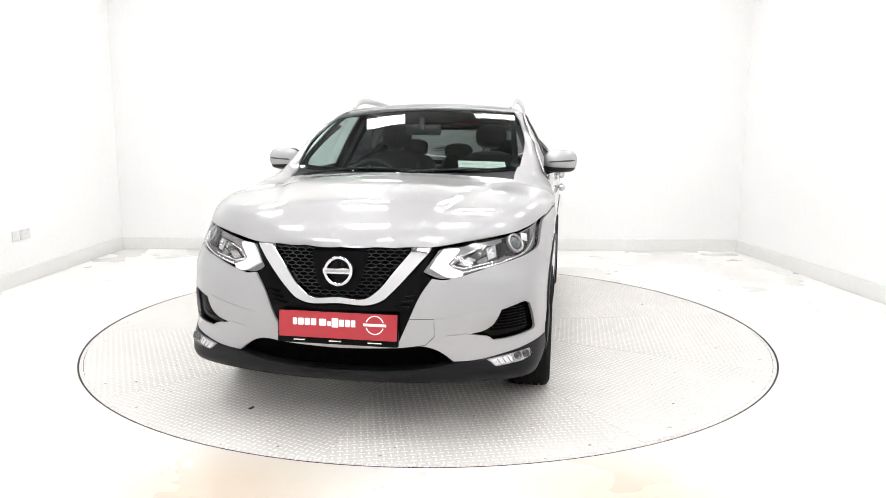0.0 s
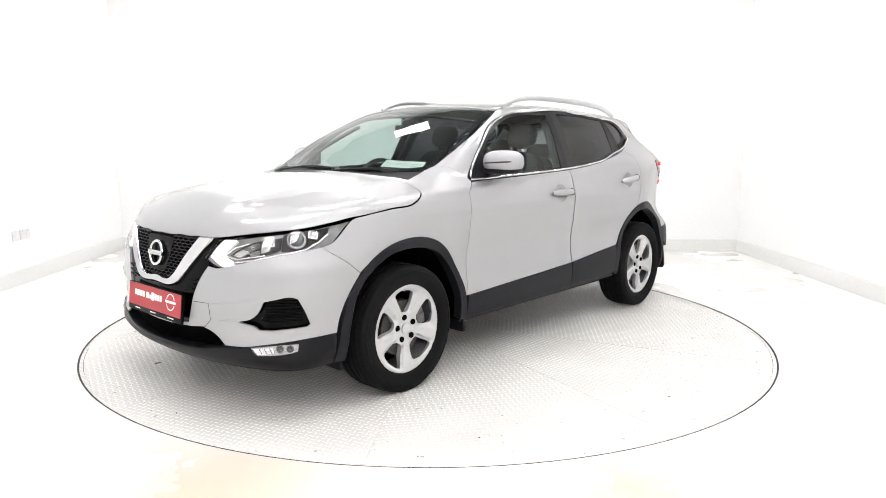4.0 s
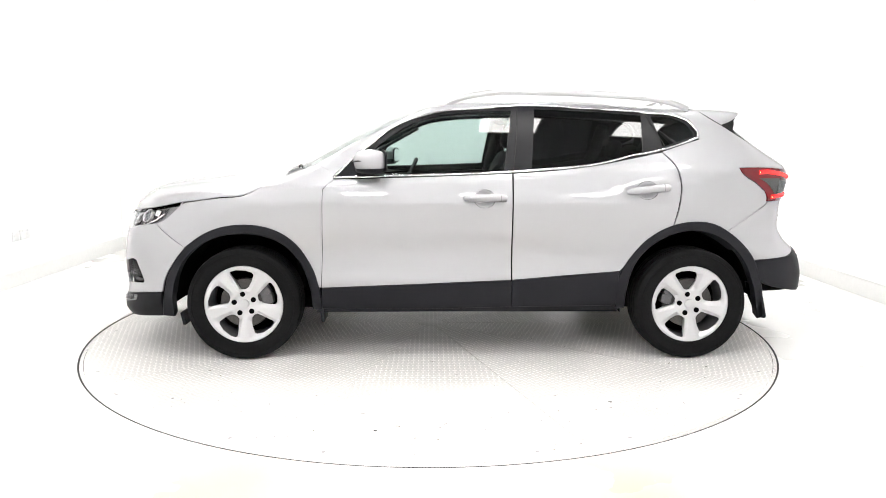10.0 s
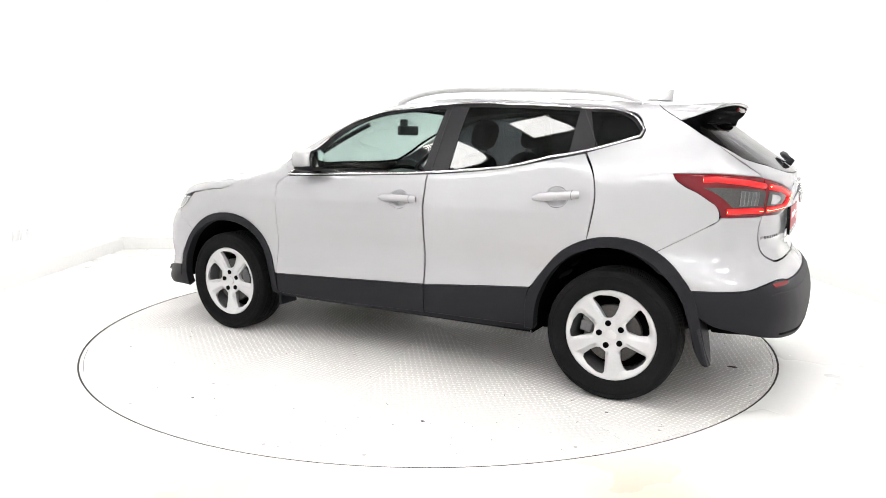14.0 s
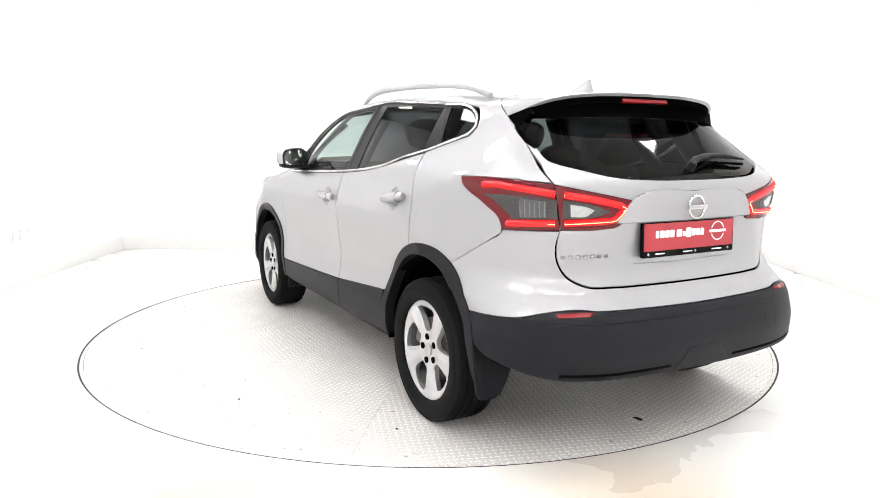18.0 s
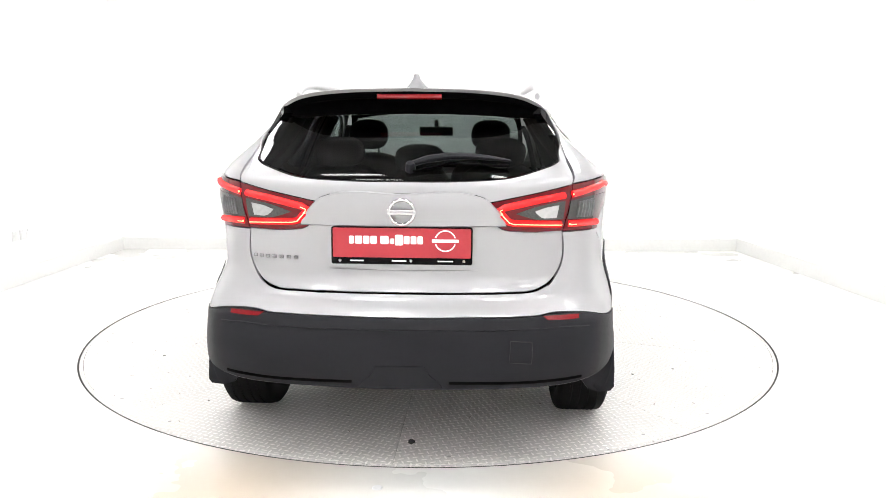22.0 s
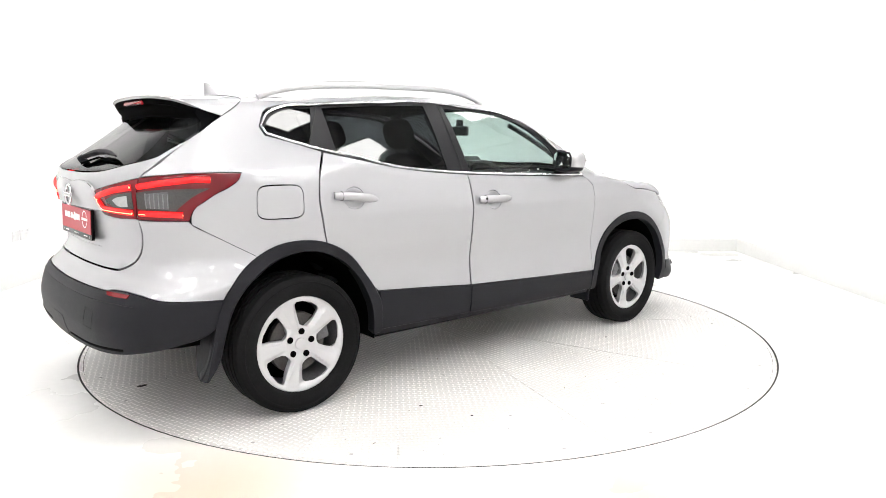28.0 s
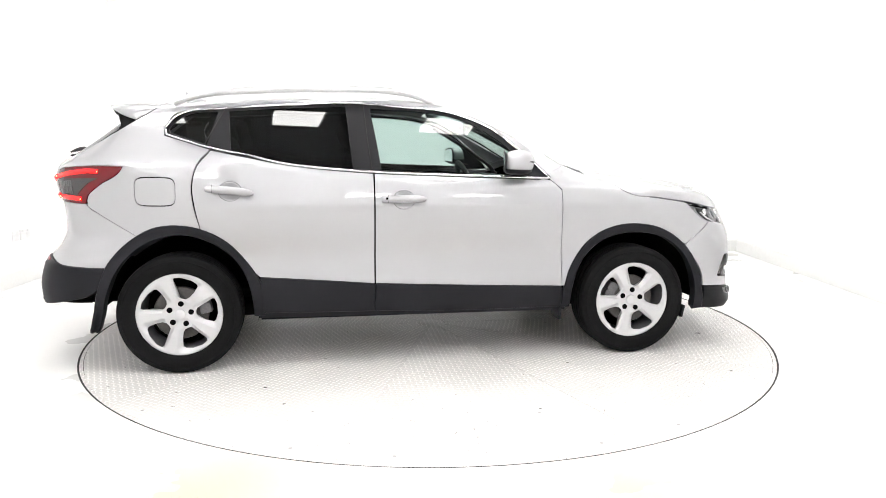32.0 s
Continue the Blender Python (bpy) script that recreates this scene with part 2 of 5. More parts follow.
def within(q, poly):
    x, y = q[:, 0][:, None], q[:, 1][:, None]
    x0, y0 = poly.T
    x1, y1 = np.roll(poly, -1, 0).T
    cross = ((y0 > y) != (y1 > y)) & (x < (x1 - x0) * (y - y0) / np.where(y1 == y0, 1e-12, y1 - y0) + x0)
    return cross.sum(1) % 2 == 1


def fill(outer, holes, step):
    """Triangles of an outline with holes: points, faces, loops of point numbers."""
    loops, pts, edges = [], [], []
    for lp in [outer, *holes]:
        b = len(pts)
        idx = list(range(b, b + len(lp)))
        pts += [tuple(q) for q in lp]
        edges += [(idx[i], idx[(i + 1) % len(idx)]) for i in range(len(idx))]
        loops.append(idx)
    lo, hi = outer.min(0), outer.max(0)
    gx, gy = np.arange(lo[0], hi[0] + step, step), np.arange(lo[1], hi[1] + step, step * .87)
    q = np.array([(x + (step / 2 if k % 2 else 0), y) for k, y in enumerate(gy) for x in gx])
    ok = within(q, outer)
    for h in holes:
        ok &= ~within(q, h)
    q = q[ok]
    edge = np.array(pts)
    if len(q):
        near = np.min(((q[:, None, :] - edge[None]) ** 2).sum(-1), 1) if len(q) * len(edge) < 4e6 else np.array([((edge - w) ** 2).sum(1).min() for w in q])
        q = q[near > (step * .45) ** 2]
        pts += [tuple(w) for w in q]
    vs, _, fs, ov, _, _ = delaunay_2d_cdt([Vector(w) for w in pts], edges, [], 0, 1e-7)
    vs = np.array([tuple(v) for v in vs])
    f = np.array([list(t) for t in fs if len(t) == 3])
    c = vs[f].mean(1)
    ok = within(c, outer)
    for h in holes:
        ok &= ~within(c, h)
    back = {}
    for k, src in enumerate(ov):
        for w in src:
            back[w] = k
    return vs, f[ok], [[back[i] for i in lp if i in back] for lp in loops]


def sheet(name, place, normal, outline, mat, parent, label="", gap=.0, depth=.01, step=.022, holes=(), rough_outline=False, edge=.0, kind=""):
    """A panel with thickness: an outline in a plan, carried onto a surface by place(u, v), its rim turned in by depth."""
    mk = (lambda o: np.array(o, float)) if rough_outline else (lambda o: fair(o, step * .8))
    outer = inset(mk(outline), gap)
    inner = [inset(mk(h), -gap) for h in holes]
    vs, f, loops = fill(outer, inner, step)
    P = place(vs[:, 0], vs[:, 1])
    N = normal(P)
    t = np.cross(P[f[:, 1]] - P[f[:, 0]], P[f[:, 2]] - P[f[:, 0]])
    flip = (t * N[f].mean(1)).sum(1) < 0
    f[flip] = f[flip][:, ::-1]
    V, M, F = [P], [N], f.tolist()
    base = len(P)
    for li, lp in enumerate(loops):
        n = len(lp)
        if n < 3:
            continue
        a, nn = P[lp], N[lp]
        d = np.roll(a, -1, 0) - np.roll(a, 1, 0)
        out = np.cross(d, nn)
        out /= np.maximum(np.linalg.norm(out, axis=1, keepdims=True), 1e-9)
        # outwards: away from the triangles
        s = area2(vs[lp]) * (1 if li == 0 else -1)
        probe = P[f].mean(1)
        k = int(np.argmin(((probe - a[0]) ** 2).sum(1)))
        if np.dot(probe[k] - a[0], out[0]) > 0:
            out = -out
        mid = nn + out
        mid /= np.linalg.norm(mid, axis=1, keepdims=True)
        V += [a, a + out * edge - nn * edge, a + out * edge - nn * depth]
        M += [mid if edge else out, out, out]
        for r in range(2):
            for i in range(n):
                j = (i + 1) % n
                q = (base + r * n + i, base + r * n + j, base + (r + 1) * n + j, base + (r + 1) * n + i)
                w = np.cross(a[j] - a[i], -nn[i])
                F.append(q if np.dot(w, out[i]) > 0 else q[::-1])
        base += 3 * n
    return mesh_object(name, np.concatenate(V), F, mat, parent, label, np.concatenate(M), kind=kind)


def panel(name, kind, outline, mat, parent, label="", off=0.0, gap=.0020, depth=.012, step=.024, holes=(), raw=False, edge=.0):
    """A piece of the car's skin: outline in the plan of that side (see lift), raised by off."""
    def place(u, v):
        p = lift(kind, u, v)
        return p + skin_normal(p) * off if off else p
    return sheet(name, place, skin_normal, outline, mat, parent, label, gap, depth, step, holes, raw, edge)


def mirrored(pts):
    return [(-a, b) for a, b in pts]


def both(half):
    """A closed outline from its left half, which starts and ends on the middle line."""
    return list(half) + [(-a, b) for a, b in reversed(half) if abs(a) > 1e-6]


def wheel_arc(cx, cz, r, a0, a1, n=22, sx=1.0):
    return [(cx + sx * r * math.cos(radians(a)), cz + r * math.sin(radians(a))) for a in np.linspace(a0, a1, n)]
# ---- body shape: half-widths, nose, tail and top of the car as smooth functions of metres ----
def curve(pairs):
    """A smooth function through (x, value) pairs that overshoots nowhere (monotone cubic)."""
    a = np.array(sorted(pairs), float)
    x, y = a[:, 0], a[:, 1]
    h, d = np.diff(x), np.diff(y) / np.diff(x)
    m = np.zeros(len(x))
    m[0], m[-1] = d[0], d[-1]
    for i in range(1, len(x) - 1):
        if d[i - 1] * d[i] > 0:
            w1, w2 = 2 * h[i] + h[i - 1], h[i] + 2 * h[i - 1]
            m[i] = (w1 + w2) / (w1 / d[i - 1] + w2 / d[i])

    def f(q):
        q = np.clip(np.asarray(q, float), x[0], x[-1])
        i = np.clip(np.searchsorted(x, q) - 1, 0, len(x) - 2)
        s = (q - x[i]) / h[i]
        return ((1 + 2 * s) * (1 - s) ** 2 * y[i] + s * (1 - s) ** 2 * h[i] * m[i]
                + s * s * (3 - 2 * s) * y[i + 1] + s * s * (s - 1) * h[i] * m[i + 1])
    return f


def smooth(q, a, b):
    s = np.clip((q - a) / (b - a), 0, 1)
    return s * s * (3 - 2 * s)


LOWER = curve([(.18, .80), (.28, .862), (.36, .882), (.46, .888), (.55, .880), (.66, .881), (.78, .887), (.88, .8955), (.925, .898), (.945, .895), (1.03, .873), (1.10, .852), (1.2, .826), (1.34, .775), (1.5, .66)])
TAPER = curve([(2.3, .20), (2.0, .055), (1.8, .016), (1.6, .004), (1.3, 0), (-1.3, 0), (-1.5, .006), (-1.75, .03), (-2.0, .085), (-2.2, .16)])
GLASS = curve([(1.0, .862), (1.1, .828), (1.2, .785), (1.32, .730), (1.42, .676), (1.5, .622), (1.56, .56), (1.65, .45)])
GTAPER = curve([(1.3, .075), (1.0, .045), (.8, .025), (.3, .004), (0, 0), (-.6, .006), (-1.0, .028), (-1.4, .072), (-1.8, .14), (-2.0, .18)])
BELT = curve([(1.6, 1.06), (.8, 1.075), (.1, 1.10), (-.52, 1.135), (-.75, 1.168), (-1.1, 1.230), (-1.33, 1.245), (-1.5, 1.24), (-1.9, 1.22)])


def side(x, z):
    low = LOWER(z) - TAPER(x) * (1 - .25 * smooth(z, .9, .4))
    low = low - .011 * smooth(np.abs(z - .64), .15, 0) * smooth(np.abs(x), 1.5, .9)
    low = low + .026 * smooth(x, -.75, -1.3) * smooth(np.abs(z - 1.12), .2, .02)
    up = np.minimum(GLASS(z) - GTAPER(x), low)
    b = BELT(x)
    w = 1 + 2.6 * smooth(x, -.95, -1.35)
    return up + (low - up) * smooth(z, b + .042 * w, b - .045 * w)


NOSE = curve([(.16, 2.06), (.24, 2.165), (.30, 2.205), (.38, 2.205), (.46, 2.212), (.56, 2.22), (.66, 2.21), (.76, 2.195), (.83, 2.18), (.90, 2.145), (1.0, 2.02), (1.1, 1.66)])
NPLAN = curve([(0, 0), (.15, .005), (.3, .022), (.45, .058), (.6, .112), (.7, .165), (.78, .235), (.84, .335), (.88, .46), (.95, .8)])
TAIL = curve([(1.60, 1.46), (1.53, 1.535), (1.47, 1.612), (1.41, 1.688), (1.33, 1.795), (1.25, 1.907), (1.17, 2.019), (1.145, 2.051), (1.12, 2.060), (1.06, 2.064), (.98, 2.05), (.90, 2.038), (.78, 2.035), (.70, 2.06), (.645, 2.105), (.60, 2.135), (.55, 2.152), (.48, 2.165), (.38, 2.155), (.30, 2.11), (.2, 1.95)])
TPLAN = curve([(0, 0), (.15, .003), (.35, .016), (.5, .042), (.6, .082), (.68, .135), (.75, .215), (.80, .325), (.84, .46), (.88, .65), (.95, .95)])


def nose(y, z):
    return NOSE(z) - NPLAN(np.abs(y)) * (1 + .4 * smooth(z, .68, .9) - .22 * smooth(z, .45, .28))


def tail(y, z):
    return -TAIL(z) + TPLAN(np.abs(y)) * (1 - .35 * smooth(z, .8, .6) + .35 * smooth(z, 1.12, 1.3))


TOP = curve([(2.5, .60), (2.22, .868), (2.13, .943), (2.05, .982), (1.98, 1.006), (1.86, 1.029), (1.66, 1.060), (1.47, 1.083), (1.31, 1.097), (1.13, 1.116), (1.07, 1.137), (.87, 1.246), (.672, 1.354), (.474, 1.442), (.34, 1.493), (.22, 1.527), (0, 1.556), (-.25, 1.566), (-.6, 1.562), (-1.0, 1.545), (-1.4, 1.517), (-1.7, 1.497), (-2.1, 1.475)])
CROWN = curve([(2.5, .055), (2.0, .06), (1.5, .05), (1.1, .05), (.9, .075), (.5, .07), (.2, .055), (-.5, .05), (-1.5, .05), (-2, .06)])


def top(x, y):
    a = np.abs(y)
    ridge = .34 + (2.1 - np.asarray(x)) * .30
    lift = .010 * smooth(a, ridge + .03, ridge - .03) * smooth(np.asarray(x), 1.12, 1.3) * smooth(np.asarray(x), 2.18, 1.9)
    return TOP(x) - CROWN(x) * (a / .7) ** 2 + lift - .006 * smooth(np.asarray(x), 1.12, 1.3)


def smax(a, b, k):
    h = np.clip(.5 + .5 * (a - b) / k, 0, 1)
    return b + (a - b) * h + k * h * (1 - h)


def body(x, y, z):
    """Below zero inside the car's skin."""
    s = np.abs(y) - side(x, z)
    f = x - nose(y, z)
    r = tail(y, z) - x
    t = (z - top(x, y)) * .9
    e = smax(s, smax(f, r, .01), .035)
    return smax(e, t, .045)


def solve(fn, lo, hi):
    """The root of fn (rising) between the arrays lo and hi."""
    lo, hi = np.array(lo, float), np.array(hi, float)
    for _ in range(34):
        m = .5 * (lo + hi)
        inside = fn(m) < 0
        lo, hi = np.where(inside, m, lo), np.where(inside, hi, m)
    return .5 * (lo + hi)


CX, ARC = 1.2, .9      # the axes round which nose and tail are unrolled, and metres per radian there


AXIS, ROLL = .55, .6     # the height of the lengthwise axis round which the flanks are unrolled, and metres per radian


def lift(kind, u, v):
    """From a plan's coordinates to the skin: l, r the sides (x, z); f, b nose and tail unrolled (arc, z); h, k the flanks unrolled over the shoulder (x, arc); t from above (x, y)."""
    u, v = np.asarray(u, float), np.asarray(v, float)
    if kind in "lr":
        s = 1 if kind == "l" else -1
        y = solve(lambda q: body(u, q, v), 0 * u, 0 * u + 1.2)
        return np.stack([u, s * y, v], -1)
    if kind in "fb":
        s = 1 if kind == "f" else -1
        c, n = np.cos(u / ARC), np.sin(u / ARC)
        q = solve(lambda q: body(s * (CX + q * c), q * n, v), 0 * u, 0 * u + 1.4)
        return np.stack([s * (CX + q * c), q * n, v], -1)
    if kind in "hk":
        s = 1 if kind == "h" else -1
        c, n = np.cos(v / ROLL), np.sin(v / ROLL)
        q = solve(lambda q: body(u, q * n, AXIS + q * c), 0 * u, 0 * u + 1.3)
        return np.stack([u, s * q * n, AXIS + q * c], -1)
    z = solve(lambda q: body(u, v, q), 0 * u + .4, 0 * u + 1.8)
    return np.stack([u, v, z], -1)


def skin_normal(p):
    e = 2e-3
    g = np.stack([body(*(p + d).T) - body(*(p - d).T) for d in np.eye(3) * e], -1)
    return g / np.maximum(np.linalg.norm(g, axis=-1, keepdims=True), 1e-9)
# ---- room: white studio, 7.4 m wide, the turntable let into its floor ----
XL, XR, YB, YF, HIGH = -3.685, 3.70, 3.40, -7.2, 3.6
RING = 2.251


def slab(name, lo, hi, mat, label):
    v = [(x, y, z) for x in (lo[0], hi[0]) for y in (lo[1], hi[1]) for z in (lo[2], hi[2])]
    f = [(0, 1, 3, 2), (4, 6, 7, 5), (0, 4, 5, 1), (2, 3, 7, 6), (0, 2, 6, 4), (1, 5, 7, 3)]
    return tagged(mesh_object(name, v, f, mat, flat=True), label, kind="structure")


slab("wall_north", (XL - .15, YB, -.2), (XR + .15, YB + .15, HIGH), WALL, "smooth white painted back wall of the studio")
slab("wall_west", (XL - .15, YF, -.2), (XL, YB, HIGH), WALL, "smooth white painted side wall with a double socket")
slab("wall_east", (XR, YF, -.2), (XR + .15, YB, HIGH), WALL, "smooth white painted side wall of the studio")
slab("wall_south", (XL - .15, YF - .15, -.2), (XR + .15, YF, HIGH), WALL, "white painted wall behind the camera")
slab("ceiling", (XL - .15, YF - .15, HIGH), (XR + .15, YB + .15, HIGH + .12), CEILING, "pale ceiling with square light panels")


def skirting(name, a, b, inward):
    """A white board 12 cm high with an eased top edge, along a wall from a to b."""
    a, b, n = Vector(a), Vector(b), Vector(inward)
    prof = [(.0, .0), (.018, .0), (.018, .128), (.014, .138), (.006, .145), (0, .145)]
    v = [p + n * d + Vector((0, 0, h)) for p in (a, b) for d, h in prof]
    k = len(prof)
    f = [(i, (i + 1) % k, k + (i + 1) % k, k + i) for i in range(k)] + [tuple(range(k))[::-1], tuple(range(k, 2 * k))]
    ob = solid(name, v, f, SKIRT, None)
    return tagged(ob, "white gloss skirting board along the studio wall", kind="structure")


skirting("baseboard_north", (XL, YB, .001), (XR, YB, .001), (0, -1, 0))
skirting("baseboard_west", (XL, YF, .001), (XL, YB - .018, .001), (1, 0, 0))
skirting("baseboard_east", (XR, YF, .001), (XR, YB - .018, .001), (-1, 0, 0))


def build_floor():
    """One sheet with a round opening for the turntable, and the gap's dark lining."""
    n = 144
    ring = [((RING + .011) * math.cos(2 * math.pi * i / n), (RING + .011) * math.sin(2 * math.pi * i / n)) for i in range(n)]
    outer = [(XL, YF), (XR, YF), (XR, YB), (XL, YB)]
    vs, f, loops = fill(fair(outer, .5), [np.array(ring)], .5)
    v = [(a, b, 0.0) for a, b in vs]
    F = f.tolist()
    lp = loops[1]
    base = len(v)
    v += [(vs[i][0], vs[i][1], -.05) for i in lp]
    F += [(lp[i], lp[(i + 1) % n], base + (i + 1) % n, base + i) for i in range(n)]
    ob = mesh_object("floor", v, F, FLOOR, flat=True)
    me = ob.data
    bm = bmesh.new()
    bm.from_mesh(me)
    for q in bm.faces:
        if abs(q.normal.z) > .9 and q.normal.z < 0:
            q.normal_flip()
    bm.to_mesh(me)
    bm.free()
    tagged(ob, "smooth white painted studio floor with faint scuffs", kind="structure")
    pit, pf = lathe([(RING + .2, -.06), (.0, -.06)], 48, "z")
    tagged(solid("turntable_pit", pit, pf, SEAM, None), "dark gap around and beneath the turntable", kind="structure")


build_floor()


def ceiling_light(x, y):
    e = empty("ceiling_light", (x, y, HIGH))
    w, d = .60, .60
    bm = bmesh.new()
    for sx in (-1, 1):
        box_bm((.02, d + .04, .03), (sx * (w / 2 + .01), 0, -.015), bevel=.002, bm=bm)
        box_bm((w, .02, .03), (0, sx * (d / 2 + .01), -.015), bevel=.002, bm=bm)
    part("frame", bm, SKIRT, e, "white metal frame")
    part("diffuser", box_bm((w - .001, d - .001, .008), (0, 0, -.008)), LIT, e, "glowing white diffuser")
    return tagged(e, "square glowing LED panel set in the pale ceiling", "ceiling light", "ceiling lights")


for ly in (-6.2, -4.08, -1.95, .17, 2.3):
    for lx in (-2.45, -.82, .82, 2.45):
        ceiling_light(lx, ly)


def wall_socket(y, width, gangs, label):
    e = empty("wall_socket", (XL, y, .440))
    part("face_plate", box_bm((.012, width, .090), (.006, 0, 0), bevel=.004), SOCKET, e)
    for s in gangs:
        part("outlet", box_bm((.004, .05, .05), (.0135, s, -.006), bevel=.0015), SOCKET, e)
        part("rocker_switch", box_bm((.006, .014, .02), (.0145, s, .03), bevel=.002), SOCKET, e)
    return tagged(e, label, "socket", "wall sockets")


wall_socket(1.285, .090, (0,), "grey-white single wall socket above the skirting board")
wall_socket(1.430, .150, (-.037, .037), "grey-white double wall socket above the skirting board")


def floor_plug(x, y):
    v, f = lathe([(0, .004), (.016, .0035), (.02, .0)], 14, "z", (x, y, .0))
    ob = solid("floor_plug", v, f, SOCKET, None)
    tagged(ob, "small grey round plug in the white floor", "floor plug", "floor plugs")


for px_, py_ in ((-1.85, 1.57), (1.87, 2.02), (-3.34, 3.06), (1.66, -2.2), (-.2, -2.42)):
    floor_plug(px_, py_)
# ---- turntable: ten wedge plates of chequer plate round a small hub, in a steel rim ----
table = empty("turntable", (0, 0, 0))


def build_table():
    rim, rf = lathe([(RING - .020, -.0005), (RING - .008, -.0005), (RING, -.004), (RING, -.05), (RING - .020, -.05)], 160, "z")
    solid("rim", rim, rf, TREAD, table, "pale steel rim")
    r1, half = RING - .021, math.pi / 10
    arc = [(r1 * math.cos(a), r1 * math.sin(a)) for a in np.linspace(-half, half, 17)]
    wedge = [(.10 * math.cos(half), -.10 * math.sin(half))] + arc + [(.10 * math.cos(half), .10 * math.sin(half))]
    first = None
    for k in range(10):
        a = 18 + 36 * k
        if first is None:
            first = sheet("deck_plate", lambda u, v: np.stack([u, v, 0 * u], -1), lambda p: np.tile([0, 0, 1.0], (len(p), 1)),
                          wedge, TREAD, None, "", gap=.0018, depth=.012, step=.4, rough_outline=True)
            me = first.data
            ob = first
        else:
            ob = new("deck_plate", me)
        ob.parent = table
        ob.matrix_basis = pose(0, 0, 0, 0, 0, a)
        # countersunk bolts near the rim
        for da in (-12, 12):
            w = radians(a + da)
            at = Vector(((r1 - .07) * math.cos(w), (r1 - .07) * math.sin(w), .0))
            v, f = lathe([(0, .0006), (.007, .0006), (.009, .0)], 10, "z", tuple(at))
            solid("bolt", v, f, BOLT, table)
    # dark ring added in the gap round the table, standing in for its shade
    dark_ring, sf = lathe([(RING + .0005, -.0015), (RING + .0105, -.0015), (RING + .0105, -.03), (RING + .0005, -.03)], 160, "z", close=True)
    solid("edge_seal", dark_ring, sf, SEAM, table, "black rubber edge seal")
    bed, bf = lathe([(RING - .01, -.014), (.0, -.014)], 60, "z")
    solid("bed", bed, bf, SEAM, table, "dark bed under the plates")
    v, f = lathe([(0, .0), (.093, .0), (.096, -.002), (.096, -.013)], 32, "z")
    solid("hub_cover", v, f, TREAD, table, "small round hub cover")


def dirt():
    """Dark grease spots and rubber crumbs lying on the plates."""
    rng = random.Random(5)
    for x, y, r in ((-2.02, -.06, .030), (-1.05, -1.21, .012), (-.94, -1.46, .010), (.67, -1.03, .012), (1.77, -.53, .018), (.25, 1.9, .010), (-.9, 1.55, .012), (1.3, 1.5, .010), (.3, -1.7, .009), (-1.6, 1.0, .010), (1.55, -1.3, .010)):
        n = 14
        pts = [(x + r * rng.uniform(.5, 1.25) * math.cos(2 * math.pi * i / n), y + r * .7 * rng.uniform(.5, 1.2) * math.sin(2 * math.pi * i / n)) for i in range(n)]
        V = [(a, b, .0012) for a, b in pts] + [(x, y, .0035)]
        solid("grease_spot", V, [(i, (i + 1) % n, n) for i in range(n)], SEAM, table, "dark dried grease spot")


def scuffs():
    """Short scratches and crumbs of rust strewn over the plates, in one mesh."""
    rng = random.Random(11)
    V, F = [], []
    for i in range(170):
        r, a, t = 2.2 * math.sqrt(rng.uniform(.08, .98)), rng.uniform(0, 2 * math.pi), rng.uniform(0, math.pi)
        long, wide = rng.choice((.006, .010, .018, .032)) * rng.uniform(.6, 1.3), rng.uniform(.0012, .0032)
        x, y = r * math.cos(a), r * math.sin(a)
        ring = [(long * .5 * math.cos(w) * rng.uniform(.6, 1.1), wide * math.sin(w) * rng.uniform(.5, 1.3)) for w in np.linspace(0, 2 * math.pi, 7, endpoint=False)]
        b = len(V)
        V += [(x + p * math.cos(t) - q * math.sin(t), y + p * math.sin(t) + q * math.cos(t), .0011) for p, q in ring] + [(x, y, .0018)]
        F += [(b + j, b + (j + 1) % 7, b + 7) for j in range(7)]
    tagged(solid("scuff_marks", V, F, RUST, table, "dark scuffs and rust crumbs"), kind="stuff")


RUST = material("rusty_scuff", (.13, .095, .07), rough=.8, grain=.4, scale=30)
BOLT = material("dull_bolt_steel", (.42, .41, .40), rough=.5, metal=.6)
build_table()
dirt()
scuffs()
tagged(table, "round turntable of white-painted chequer plate, let into the floor", "turntable")
# ---- car ----
car = empty("car", (0, 0, 0))
AX, AY, YAW = -.2135, -.0207, .69        # the car stands a little behind the turntable's axis; its root turns on that axis
tagged(car, "silver five-door crossover car with black lower cladding, parked on the turntable", "car")

FRONT_OUT = [(1.80, .268), (1.778, .40), (1.745, .52), (1.70, .605), (1.638, .674), (1.56, .735), (1.46, .781), (1.333, .803), (1.2, .794), (1.10, .758), (1.022, .70), (.955, .61), (.91, .525), (.884, .435), (.866, .31)]
FRONT_IN = [(.915, .31), (.925, .42), (.958, .53), (1.01, .62), (1.09, .698), (1.2, .745), (1.33, .758), (1.46, .738), (1.56, .69), (1.65, .61), (1.70, .52), (1.728, .42), (1.738, .262)]
REAR_OUT = [(-.872, .318), (-.888, .50), (-.92, .565), (-.962, .625), (-1.065, .738), (-1.19, .805), (-1.315, .828), (-1.45, .809), (-1.53, .768), (-1.60, .715), (-1.687, .612), (-1.742, .47), (-1.772, .33), (-1.795, .245)]
REAR_IN = [(-1.765, .238), (-1.735, .31), (-1.70, .45), (-1.645, .58), (-1.56, .68), (-1.45, .75), (-1.315, .782), (-1.18, .756), (-1.07, .69), (-.99, .60), (-.945, .5), (-.925, .40), (-.92, .318)]


